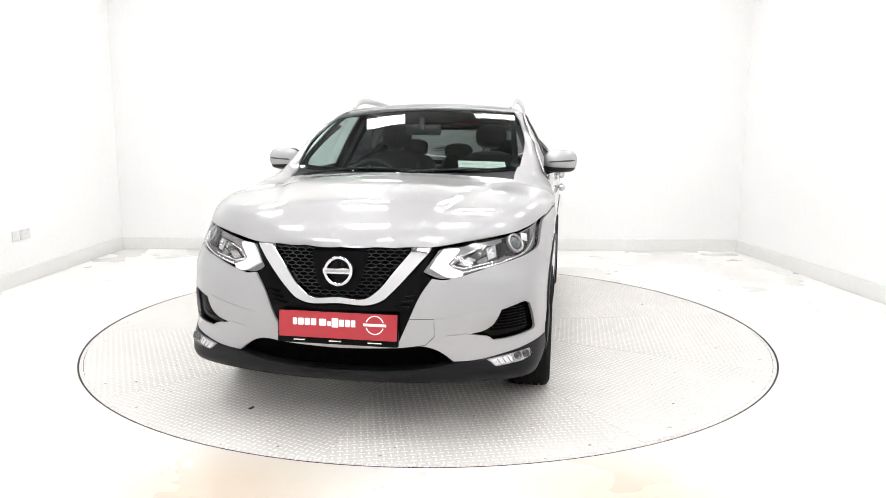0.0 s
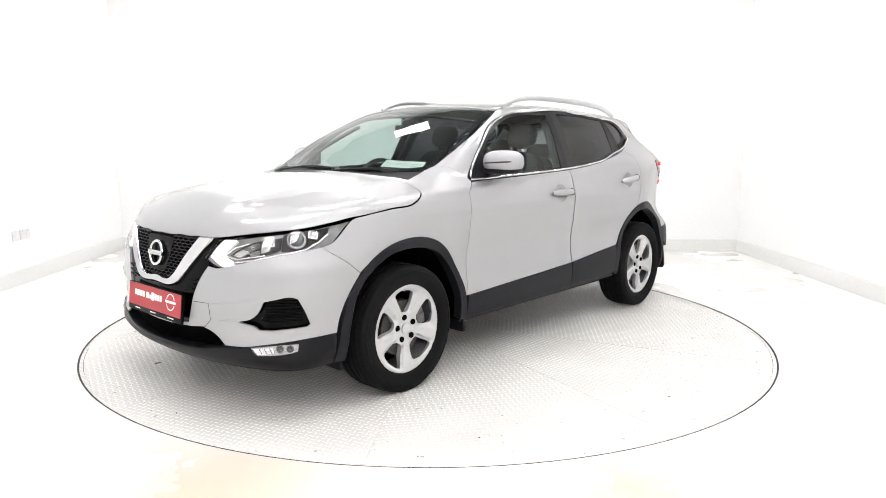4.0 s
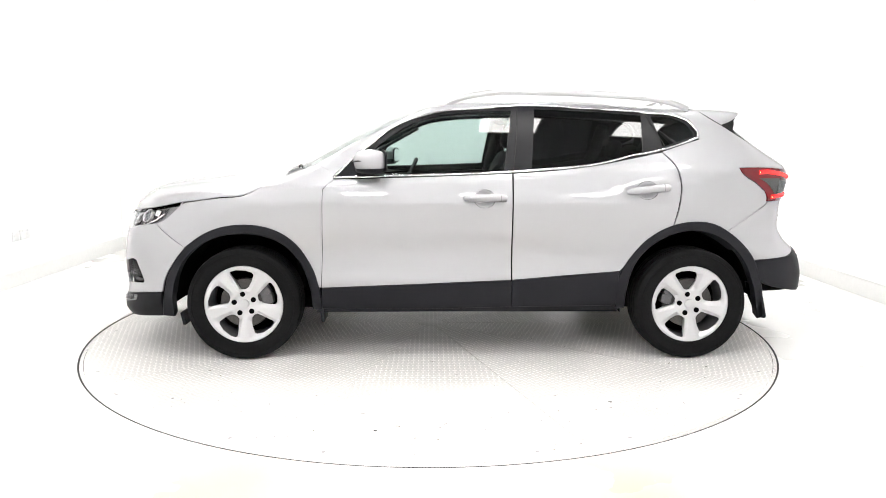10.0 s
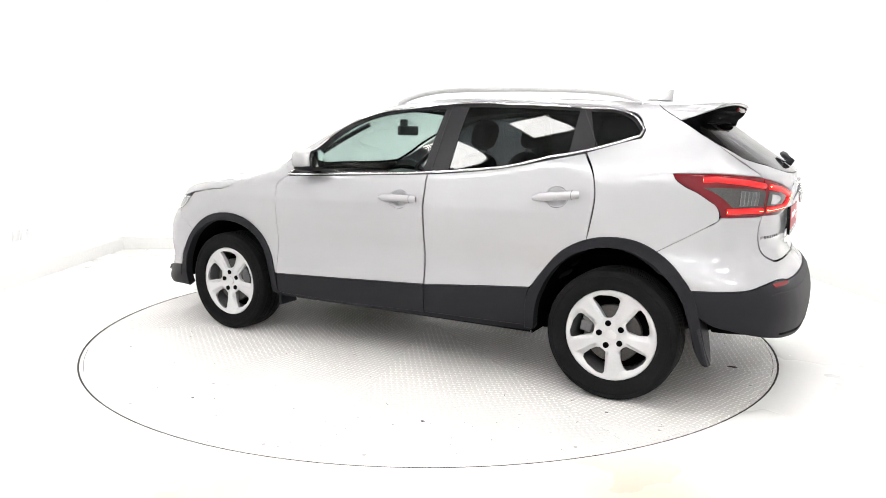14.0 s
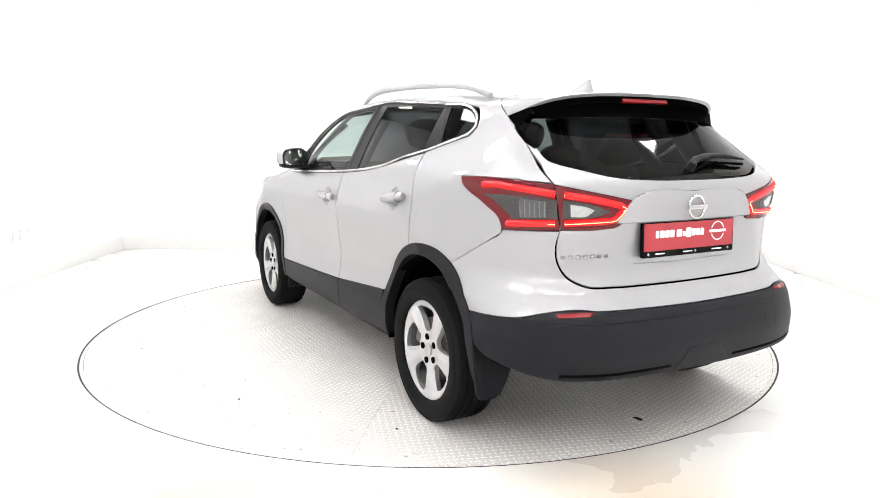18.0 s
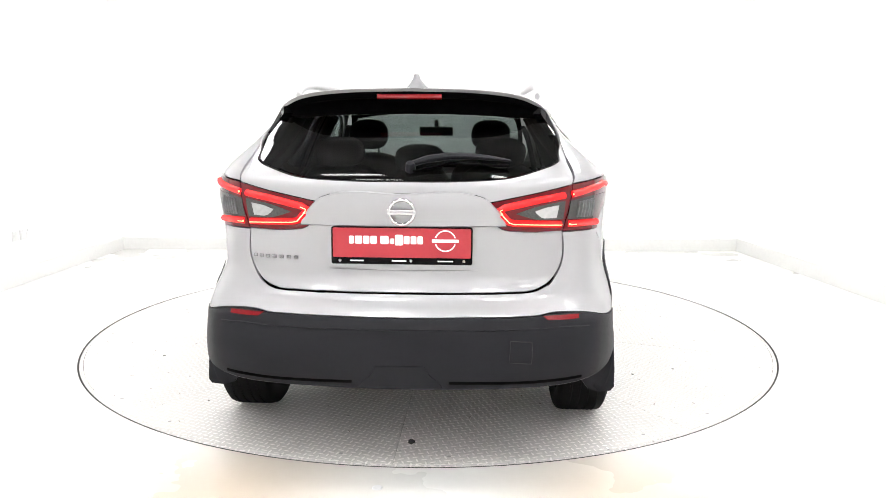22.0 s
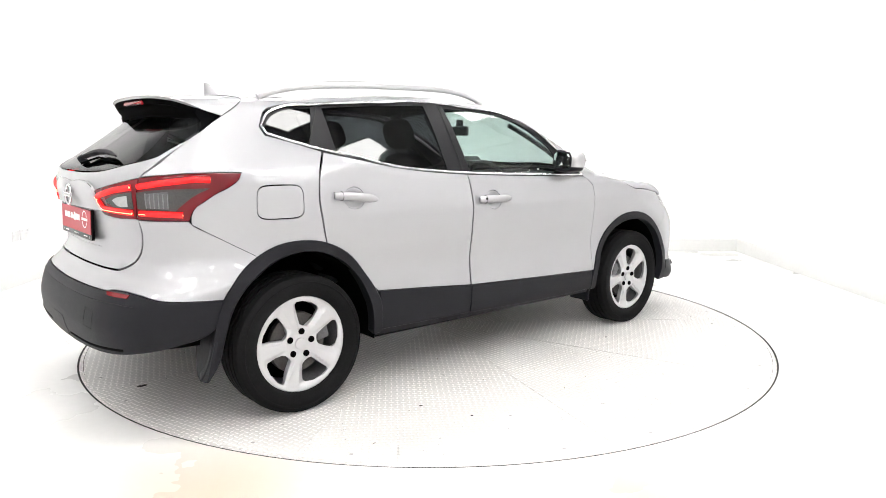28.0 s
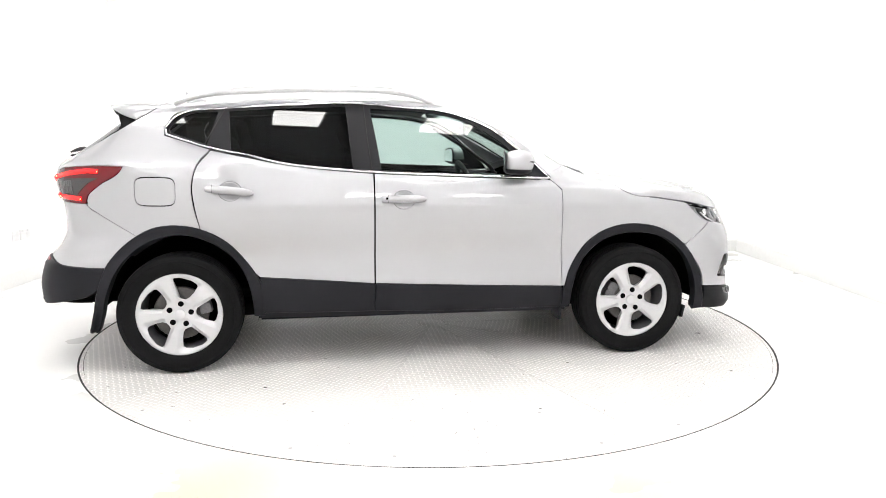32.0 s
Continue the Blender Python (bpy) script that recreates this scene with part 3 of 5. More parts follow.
def as_side(kind, pts):
    """Points of the unrolled nose or tail, as the sides see them: (x, z)."""
    p = lift(kind, [a for a, _ in pts], [b for _, b in pts])
    return [(float(q[0]), float(q[2])) for q in p]


def rolled(pts, kind="l"):
    """Outline points of another plan in the flank's unrolled plan (x, arc)."""
    p = lift(kind, [a for a, _ in pts], [b for _, b in pts])
    return [(float(x), float(ROLL * np.arctan2(abs(y), z - AXIS))) for x, y, z in p]


NOSE_SEAM = [(.984, .672), (.927, .727), (.868, .772), (.817, .806)]        # wing to bumper, from the arch up to the headlamp
TAIL_SEAM = [(1.085, .770), (1.031, .801), (.957, .845), (.887, .888), (.828, .926)]                     # quarter to bumper, from the arch up to the lamp
HEAD_REAR = [(.866, .828), (.91, .872), (.958, .924)]
LAMP_EDGE = [(.828, .962), (.838, .988), (.88, 1.025), (.922, 1.056), (.987, 1.093), (1.018, 1.122), (1.027, 1.147), (.93, 1.149), (.835, 1.147), (.72, 1.138), (.640, 1.129)]
HANDLES = ((-.083, .961), (-1.030, 1.014))


def bowl_ring(x0, z0):
    return [(x0 + .060 * math.cos(a), z0 + .052 * math.sin(a)) for a in np.linspace(0, 2 * math.pi, 28, endpoint=False)]


def build_sides():
    for s in "lr":
        door = panel("front_door", s, [(.866, .437), (.315, .459), (-.2465, .484), (-.2455, .70), (-.2455, 1.106), (.33, 1.083), (.79, 1.068), (.82, 1.040), (.85, 1.012), (.858, .70)], PAINT, car, holes=[bowl_ring(*HANDLES[0])])
        panel("door_cladding", s, [(.862, .435), (.315, .456), (-.247, .481), (-.249, .322), (.3, .309), (.866, .312)], CLAD, door, "black plastic sill cladding", off=.006, depth=.02, edge=.003)
        door2 = panel("rear_door", s, [(-.2515, .484), (-.572, .511), (-.888, .535), (-.92, .568), (-.962, .628), (-1.065, .741), (-1.192, .808), (-1.212, .908), (-1.225, 1.039), (-1.205, 1.136), (-1.137, 1.232), (-.95, 1.195), (-.73, 1.153), (-.5, 1.125), (-.2505, 1.106), (-.2505, .70)], PAINT, car, holes=[bowl_ring(*HANDLES[1])])
        panel("door_cladding", s, [(-.252, .481), (-.572, .508), (-.884, .532), (-.872, .332), (-.6, .327), (-.253, .323)], CLAD, door2, "black plastic sill cladding", off=.006, depth=.02, edge=.003)
        # front wing
        panel("front_wing", "h" if s == "l" else "k", rolled([(.866, .437), (.858, .70), (.85, 1.012), (.82, 1.040), (.79, 1.068), (.800, 1.114), (.86, 1.137), (.93, 1.146), (1.03, 1.106), (1.136, 1.071), (1.219, 1.016), (1.294, .979), (1.447, .961), (1.60, .938)] + as_side("f", HEAD_REAR)[::-1] + as_side("f", NOSE_SEAM)[::-1] + [(1.56, .735), (1.46, .781), (1.333, .803), (1.2, .794), (1.10, .758), (1.022, .70), (.955, .61), (.91, .525), (.884, .437)]), PAINT, car)
        # body side: pillar, cant rail and rear quarter in one pressing
        fuel = [(-1.418 + .107 * math.copysign(abs(math.cos(a)) ** .42, math.cos(a)), 1.013 + .077 * math.copysign(abs(math.sin(a)) ** .42, math.sin(a))) for a in np.linspace(0, 2 * math.pi, 36, endpoint=False)]
        panel("body_side", "h" if s == "l" else "k", rolled([(.805, 1.082), (.70, 1.176), (.60, 1.262), (.437, 1.381), (.235, 1.457), (-.073, 1.493), (-.351, 1.509), (-.764, 1.495), (-1.114, 1.470), (-1.275, 1.453), (-1.36, 1.42), (-1.402, 1.35), (-1.392, 1.31), (-1.142, 1.236),
                               (-1.21, 1.136), (-1.230, 1.039), (-1.217, .908), (-1.194, .811), (-1.315, .828), (-1.45, .809), (-1.53, .768)] + as_side("b", TAIL_SEAM) + as_side("b", LAMP_EDGE) + [
                               (-1.862, 1.192), (-1.82, 1.222), (-1.715, 1.296), (-1.67, 1.324), (-1.61, 1.364), (-1.557, 1.398), (-1.495, 1.435), (-1.444, 1.473), (-1.425, 1.491), (-1.3, 1.499), (-1.0, 1.513), (-.5, 1.530), (0, 1.522), (.22, 1.488), (.36, 1.434), (.6, 1.320), (.8, 1.214), (.925, 1.146), (.86, 1.134), (.808, 1.112)]),
              PAINT, car, holes=([rolled(fuel)] if s == "r" else []), gap=.0012)
        if s == "r":
            panel("fuel_flap", "k", rolled(fuel), PAINT, car, "silver fuel filler flap", gap=.0022)
        # arch trims
        panel("front_arch_trim", s, FRONT_OUT + FRONT_IN, CLAD, car, "black plastic wheel-arch trim", off=.007, depth=.05, gap=0, edge=.005)
        panel("rear_arch_trim", s, REAR_OUT + REAR_IN, CLAD, car, "black plastic wheel-arch trim", off=.007, depth=.05, gap=0, edge=.005)
        # sill
        panel("sill", s, [(.90, .325), (-.9, .335), (-.9, .292), (0, .282), (.9, .278)], CLAD, car, "black plastic sill", off=-.012, depth=.05)


def build_windows():
    for s in "lr":
        frame = [(.785, 1.074), (.70, 1.166), (.60, 1.252), (.437, 1.371), (.235, 1.447), (-.073, 1.483), (-.351, 1.500), (-.764, 1.485), (-1.114, 1.460), (-1.27, 1.443), (-1.352, 1.405), (-1.392, 1.35), (-1.38, 1.315), (-1.137, 1.242), (-.95, 1.205), (-.76, 1.161), (-.527, 1.133), (-.245, 1.113), (.332, 1.090)]
        gf = [(.60, 1.092), (.582, 1.205), (.445, 1.330), (.25, 1.426), (.03, 1.461), (-.255, 1.473), (-.20, 1.121), (.2, 1.103)]
        gr = [(-.363, 1.130), (-.396, 1.484), (-.743, 1.471), (-1.050, 1.451), (-1.035, 1.222), (-.90, 1.198), (-.761, 1.170), (-.561, 1.140)]
        gq = [(-1.108, 1.447), (-1.262, 1.432), (-1.334, 1.395), (-1.374, 1.347), (-1.366, 1.327), (-1.166, 1.264)]
        low_edge = [(a, b - .03) for a, b in frame[13:]]

        def pane(off):
            def place(u, v):
                p = lift(s, u, v)
                y = np.minimum(np.abs(p[:, 1]), GLASS(v) - GTAPER(u)) + off
                return np.stack([u, y * (1 if s == "l" else -1), v], -1)

            def nrm(p):
                e = 4e-3
                n = np.cross(place(p[:, 0] + e, p[:, 2]) - place(p[:, 0] - e, p[:, 2]), place(p[:, 0], p[:, 2] + e) - place(p[:, 0], p[:, 2] - e))
                n /= np.linalg.norm(n, axis=1, keepdims=True)
                return n * np.sign(n[:, 1:2]) * (1 if s == "l" else -1)
            return place, nrm
        sheet("window_surround", *pane(-.004), frame[:13] + low_edge, PILLAR, car, "black window frames and pillars", depth=.012, step=.024, holes=[gf, gr, gq])
        for name, edge_line, mat, text in (("front_side_glass", gf, GLASS_CLEAR, "green-tinted window pane"), ("rear_side_glass", gr, GLASS_DARK, "dark privacy-glass window pane"), ("quarter_glass", gq, GLASS_DARK, "dark privacy-glass quarter pane")):
            sheet(name, *pane(-.008), edge_line, mat, car, text, gap=-.003, depth=.003, step=.024)
        for line in ([(-1.068, 1.471), (-1.117, 1.38), (-1.190, 1.242)], [(-.252, 1.100), (-.272, 1.25), (-.282, 1.36), (-.292, 1.492)]):
            edge_pts = np.array(line)
            P = pane(.0005)[0](np.interp(np.linspace(0, 1, 14), np.linspace(0, 1, len(line)), edge_pts[:, 0]), np.interp(np.linspace(0, 1, 14), np.linspace(0, 1, len(line)), edge_pts[:, 1]))
            v, f = tube([tuple(p) for p in P], .0022, 6)
            solid("door_gap", v, f, SEAM, car, "dark gap between the door frames", 60)
        # chrome line round the windows
        ring = fair(frame, .03)
        P = lift(s, ring[:, 0], ring[:, 1])
        P = P + skin_normal(P) * .005
        v, f = tube([tuple(p) for p in P], .0066, 6, 1.0, True)
        solid("window_chrome", v, f, BRIGHT, car, "bright chrome trim line", 60)


def both_t(half):
    return list(half) + [(a, -b) for a, b in reversed(half) if abs(b) > 1e-6]


HOOD_EDGE = [(0, .836), (.13, .838), (.244, .840), (.389, .845), (.544, .868), (.707, .887), (.861, .913), (.95, .932)]


def build_top():
    front = rolled(HOOD_EDGE, "f")
    flank = rolled([(1.60, .940), (1.447, .963), (1.294, .981), (1.219, 1.018), (1.145, 1.066)])
    rear = rolled([(1.10, .69), (1.105, .60), (1.13, .40), (1.15, .2), (1.155, 0)], "t")
    half = [(a, max(b, 0.0)) for a, b in front + flank + rear]
    half[0], half[-1] = (half[0][0], 0.0), (half[-1][0], 0.0)
    panel("bonnet", "h", both_t(half), PAINT, car, step=.026)
    panel("scuttle", "t", both_t([(1.17, 0), (1.165, .2), (1.145, .4), (1.115, .62), (1.10, .715), (1.0, .70), (.96, .66), (1.02, .5), (1.055, .3), (1.07, 0)]), CLAD, car, "black plastic scuttle panel", off=-.014, depth=.02, gap=0)
    screen = both_t([(1.105, 0), (1.09, .25), (1.04, .48), (.955, .665), (.88, .668), (.7, .647), (.45, .618), (.27, .592), (.235, .5), (.25, .25), (.255, 0)])
    panel("windscreen", "t", screen, GLASS_CLEAR, car, "wide green-tinted windscreen", off=-.006, depth=.004, gap=.003, step=.04)
    inner = both_t([(1.05, 0), (1.035, .25), (.99, .48), (.925, .615), (.86, .625), (.7, .607), (.45, .578), (.33, .55), (.315, .4), (.32, .25), (.32, 0)])
    panel("windscreen_border", "t", screen, GLOSS, car, "black glass border", off=-.012, depth=.003, gap=.003, holes=[inner], step=.04)
    # roof with the dark glass panel in it
    pano = both_t([(.215, 0), (.205, .3), (.185, .50), (.15, .535), (0, .54), (-.5, .54), (-.86, .535), (-.90, .50), (-.905, .25), (-.905, 0)])
    roof = both_t([(.235, 0), (.23, .3), (.215, .52), (.19, .588), (0, .592), (-.5, .592), (-1.0, .582), (-1.35, .566), (-1.415, .545), (-1.425, .46), (-1.445, .3), (-1.452, 0)])
    panel("roof", "t", roof, PAINT, car, holes=[pano], step=.04)
    panel("roof_glass", "t", pano, GLOSS, car, "black glass roof panel", off=-.001, step=.05)
    for s in "lr":
        k = 1 if s == "l" else -1
        pts, rad = [], []
        for x in np.linspace(.13, -1.36, 26):
            t = (x + .615) / .745
            z = float(top(x, .56)) + .049 * max(0.0, 1 - abs(t) ** 6)
            pts.append((float(x), k * (.575 - .02 * t * t), z + .006))
            rad.append(.0125 + .003 * (1 - t * t))
        v, f = tube(pts, rad, 10, 1.35)
        solid("roof_rail", v, f, RAIL, car, "satin silver roof rail", 50)


def build_nose():
    low = [(0, .402), (.22, .410), (.336, .415), (.38, .395), (.431, .350), (.52, .355), (.61, .374), (.78, .402), (.873, .410)]
    bump = low + [(.877, .44), (.905, .535), (.945, .612)] + NOSE_SEAM + [ (.702, .783), (.574, .755), (.441, .716), (.395, .706), (.352, .712), (.315, .655), (.252, .497), (.228, .430), (.2, .424), (0, .420)]
    vent = [(.490, .468), (.545, .484), (.575, .508), (.592, .540), (.603, .569), (.65, .582), (.712, .592), (.730, .583), (.752, .53), (.772, .466), (.762, .455), (.70, .447), (.62, .438), (.580, .436), (.565, .450), (.525, .460)]
    panel("front_bumper", "f", both(bump), PAINT, car, "silver painted front bumper", holes=[vent, mirrored(vent)], gap=.0006)
    for k in (1, -1):
        m = (lambda o: o) if k > 0 else mirrored
        panel("bumper_vent", "f", m(vent), GLOSS, car, "black bumper side vent", off=-.028, depth=.01, gap=-.01)
    face = [(0, .838), (.244, .842), (.389, .846), (.352, .79), (.323, .741), (.352, .710), (.315, .653), (.252, .495), (.228, .428), (.2, .422), (0, .418)]
    panel("front_fascia", "f", both(face), GLOSS, car, "gloss black grille surround", off=-.010, depth=.02, gap=.001)
    outer = [(0, .604), (.14, .606), (.172, .622), (.20, .650), (.28, .745), (.356, .836), (.290, .836), (.225, .755), (.145, .652), (.118, .630), (0, .628)]
    panel("grille_chrome", "f", both(outer), CHROME, car, "chrome V-shaped grille bar", off=.008, depth=.03, gap=0, edge=.009, step=.015)
    lowblack = [(0, .305), (.2, .309), (.34, .322), (.43, .342), (.52, .351), (.61, .370), (.78, .398), (.87, .407), (.868, .33), (.865, .262), (.7, .255), (.4, .248), (0, .244)]
    slot = both([(0, .402), (.22, .410), (.336, .415), (.38, .395), (.44, .345), (.36, .30), (.2, .285), (0, .28)])
    panel("lower_bumper", "f", both(lowblack), LIP, car, "black plastic lower bumper and lip", off=.002, depth=.06, edge=.006)
    # near-black sheet puts the intake's shade into the colour
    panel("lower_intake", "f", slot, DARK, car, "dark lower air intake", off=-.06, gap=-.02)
    head = [(.322, .742), (.392, .838), (.46, .846), (.567, .864), (.753, .888), (.885, .907), (.958, .922), (.91, .872), (.866, .826), (.814, .806), (.702, .787), (.574, .759), (.441, .719), (.395, .711)]
    for k in (1, -1):
        m = (lambda o: o) if k > 0 else mirrored
        lamp = panel("headlight", "f", m(head), LAMP_GREY, car, "clear headlamp", off=-.03, depth=.004, gap=.001)
        panel("lens", "f", m(head), GLASS_LAMP, lamp, "clear lamp cover", off=-.001, depth=.004, gap=.003)
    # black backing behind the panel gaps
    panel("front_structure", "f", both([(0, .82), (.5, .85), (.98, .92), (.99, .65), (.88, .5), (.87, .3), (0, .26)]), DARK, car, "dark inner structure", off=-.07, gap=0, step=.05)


def build_tail():
    win = [(0, 1.141), (.225, 1.143), (.405, 1.155), (.55, 1.187), (.63, 1.206), (.672, 1.222), (.70, 1.245), (.782, 1.31), (.85, 1.36), (.86, 1.375), (.80, 1.40), (.5, 1.42), (0, 1.425)]
    gate = [(0, .714), (.27, .715), (.394, .717), (.515, .728), (.585, .768), (.616, .822), (.621, .889), (.612, .947), (.638, 1.127), (.672, 1.17), (.695, 1.203), (.712, 1.220), (.752, 1.259), (.782, 1.290), (.700, 1.241), (.672, 1.218), (.63, 1.202), (.55, 1.183), (.405, 1.151), (.225, 1.139), (0, 1.137)]
    garn = [(0, 1.090), (.28, 1.086), (.31, 1.076), (.345, 1.045), (.385, 1.0), (.395, .974), (0, .972)]
    lamp_in = [(.6345, 1.126), (.52, 1.101), (.328, 1.060), (.335, 1.03), (.362, .975), (.385, .958), (.439, .950), (.6085, .948)]
    tg = panel("tailgate", "b", both(gate), PAINT, car, "silver painted tailgate", holes=[lamp_in, mirrored(lamp_in)])
    panel("rear_glass", "b", both(win), GLASS_REAR, car, "dark privacy-glass rear window", off=-.003, depth=.004, gap=.002, step=.03)
    panel("handle_garnish", "b", both(garn), PAINT, tg, "raised silver handle strip", off=.012, depth=.014, gap=.001, edge=.004)
    bump = [(0, .632), (.2, .634), (.42, .638), (.48, .640), (.52, .647), (.60, .646), (.665, .636), (.74, .616), (.85, .607), (.955, .601), (.98, .65), (1.01, .70)] + TAIL_SEAM + [(.818, .941), (.612, .942), (.625, .889), (.620, .820), (.59, .764), (.518, .722), (.394, .711), (.27, .709), (0, .708)]
    panel("rear_bumper", "b", both(bump), PAINT, car, "silver painted rear bumper", gap=.0006)
    low = [(0, .628), (.2, .630), (.42, .634), (.48, .636), (.52, .643), (.60, .642), (.665, .632), (.74, .612), (.85, .603), (.955, .597), (.935, .54), (.905, .475), (.86, .445), (.80, .428), (.74, .412), (.66, .396), (.58, .384), (.4, .374), (.2, .368), (0, .366)]
    panel("lower_rear_bumper", "b", both(low), CLAD, car, "black plastic lower bumper", off=.004, depth=.04, edge=.004)
    lamp_out = [(1.027, 1.145), (.93, 1.147), (.835, 1.145), (.72, 1.136), (.636, 1.127), (.61, .947), (.72, .944), (.822, .942), (.828, .965), (.838, .988), (.88, 1.025), (.922, 1.056), (.987, 1.093), (1.018, 1.122)]
    for k in (1, -1):
        m = (lambda o: o) if k > 0 else mirrored
        panel("rear_light", "b", m(lamp_out), RED_LENS, car, "red rear lamp on the quarter", off=.004, depth=.02)
        panel("tailgate_light", "b", m(lamp_in), RED_LENS, tg, "red rear lamp on the tailgate", off=.004, depth=.02)
    panel("rear_structure", "b", both([(0, 1.10), (.6, 1.12), (.98, 1.13), (.98, .75), (.88, .5), (.86, .4), (0, .36)]), DARK, car, "dark inner structure", off=-.05, gap=0, step=.05)


build_sides()
build_windows()
build_top()
build_nose()
build_tail()
# ---- wheels ----
def wheel(cx, s, spin):
    """A 17-inch five-spoke wheel on the side s (1 left, -1 right)."""
    cz, y0 = .333, .776 * s
    w = empty("wheel", (0, 0, 0))
    w.parent = car
    w.location = (cx, y0, cz)
    ORIGIN[w] = Vector((cx, y0, cz))
    # tyre: sidewalls, shoulder blocks, four grooves
    prof = [(.232, -.10), (.238, -.104), (.262, -.112), (.29, -.1135), (.312, -.108), (.327, -.097), (.331, -.085)]
    for g in (-.058, -.020, .020, .058):
        prof += [(.334, g - .006), (.326, g - .004), (.326, g + .004), (.334, g + .006)]
    prof += [(.331, .085), (.327, .097), (.312, .108), (.305, .1095), (.303, .1125), (.298, .1125), (.296, .1105), (.28, .1125), (.262, .111), (.246, .105), (.238, .102), (.233, .096), (.226, .07)]
    v, f = lathe([(r, s * h + y0) for r, h in prof], 72, "y", (cx, 0, cz))
    solid("tyre", v, f, RUBBER, w, "black road tyre", 30)
    barrel = [(.224, .078), (.222, .07), (.205, .04), (.20, -.09), (.19, -.10)]
    v, f = lathe([(r, s * h + y0) for r, h in barrel], 64, "y", (cx, 0, cz))
    solid("rim_barrel", v, f, HOUSING, w, "dark rim barrel", 30)

    def place(u, v_):
        r = np.hypot(u, v_)
        a = np.arctan2(v_, u)
        h = .089 + .003 * smooth(r, .21, .226) - .007 * smooth(r, .228, .2345) - .012 * smooth(r, .115, .05)
        near = (np.degrees(a) - spin + 36) % 72 - 36             # degrees from the middle of a spoke
        lead = np.clip((-s * near - 6) / 9, 0, 1)                # one flank falls away gently, the other steeply
        trail = np.clip((s * near - 11) / 4, 0, 1)
        h = h - (.016 * lead + .012 * trail) * smooth(r, .075, .11) * smooth(r, .216, .185) - .004 * smooth(r, .21, .10)
        return np.stack([cx + u, y0 + s * h, cz + v_], -1)

    def nrm(p):
        e = 1e-3
        u, v_ = p[:, 0] - cx, p[:, 2] - cz
        du = (place(u + e, v_) - place(u - e, v_))
        dv = (place(u, v_ + e) - place(u, v_ - e))
        n = np.cross(du, dv)
        n /= np.linalg.norm(n, axis=1, keepdims=True)
        return n * np.sign(n[:, 1:2]) * s
    circle = [(.2345 * math.cos(a), .2345 * math.sin(a)) for a in np.linspace(0, 2 * math.pi, 72, endpoint=False)]
    holes = []
    for k in range(5):
        mid = radians(spin + 36 + 72 * k)
        holes.append([(r * math.cos(mid - radians(d) * s), r * math.sin(mid - radians(d) * s)) for r, d in
                      ((.208, 19), (.2095, 10), (.202, -6), (.194, -17), (.183, -21), (.140, -21), (.105, -18), (.089, -10), (.086, 5), (.095, 15), (.150, 19.5), (.195, 21))])
    sheet("rim_face", place, nrm, circle, ALLOY, w, "five-spoke silver alloy wheel", depth=.028, step=.009, holes=holes, edge=.002, rough_outline=True)
    for k in range(5):
        a = radians(spin + 72 * k + 36 - 6 * s)
        v, f = lathe([(.0, .0810), (.0125, .0810), (.0155, .0798), (.0155, .07)], 12, "y", (cx + .060 * math.cos(a), 0, cz + .060 * math.sin(a)))
        v = [(p[0], y0 + s * p[1], p[2]) for p in v]
        solid("wheel_bolt", v, f, DARK, w, "dark wheel bolt recess")
    v, f = lathe([(0, .0835), (.022, .083), (.028, .081), (.029, .074)], 24, "y", (cx, 0, cz))
    solid("hub_cap", [(p[0], y0 + s * p[1], p[2]) for p in v], f, ALLOY, w, "grey centre cap")
    v, f = lathe([(.05, .045), (.145, .045), (.148, .04), (.148, .02), (.05, .02)], 40, "y", (cx, 0, cz))
    solid("brake_disc", [(p[0], y0 + s * p[1], p[2]) for p in v], f, STEEL, w, "bare steel brake disc")
    for k in range(2):      # caliper over the disc, in two blocks
        w0 = radians((158 if cx > 0 else 22) * 1.0 + (k - .5) * 22) if s < 0 else radians((22 if cx < 0 else 158) + (k - .5) * 22)
        q = Matrix.Rotation(-w0, 3, "Y")
        part("brake_caliper", box_bm((.062, .06, .058), (cx + .135 * math.cos(w0), y0 + s * .03, cz + .135 * math.sin(w0)), q, .008), HOUSING, w, "dull grey brake caliper")
    v, f = lathe([(.0, .05), (.07, .05), (.075, .0), (.16, -.04), (.20, -.06)], 32, "y", (cx, 0, cz))
    solid("hub", [(p[0], y0 + s * p[1], p[2]) for p in v], f, DARK, w)
    # arch liner
    v, f = [], []
    n = 24
    for i in range(n + 1):
        a = radians((-2 + 188 * i / n) if cx > 0 else (-8 + 186 * i / n))
        r = .425
        for yy in (.42, .862):
            v.append((cx + r * math.cos(a), s * yy, cz + .01 + r * math.sin(a)))
    f = [(2 * i, 2 * i + 1, 2 * i + 3, 2 * i + 2) for i in range(n)]
    b = len(v)
    v.append((cx, s * .42, cz))
    f += [(2 * i, 2 * i + 2, b) for i in range(n)]
    solid("arch_liner", v, f, DARK, car, "dark wheel-arch liner")


wheel(1.326, 1, 52)
wheel(-1.326, 1, 46)
wheel(1.326, -1, 43)
wheel(-1.326, -1, 41.5)
# ---- outer details of the car ----
def skin_at(kind, u, v, off=0.0):
    p = lift(kind, np.array([u], float), np.array([v], float))
    n = skin_normal(p)
    return Vector(p[0] + n[0] * off), Vector(n[0])


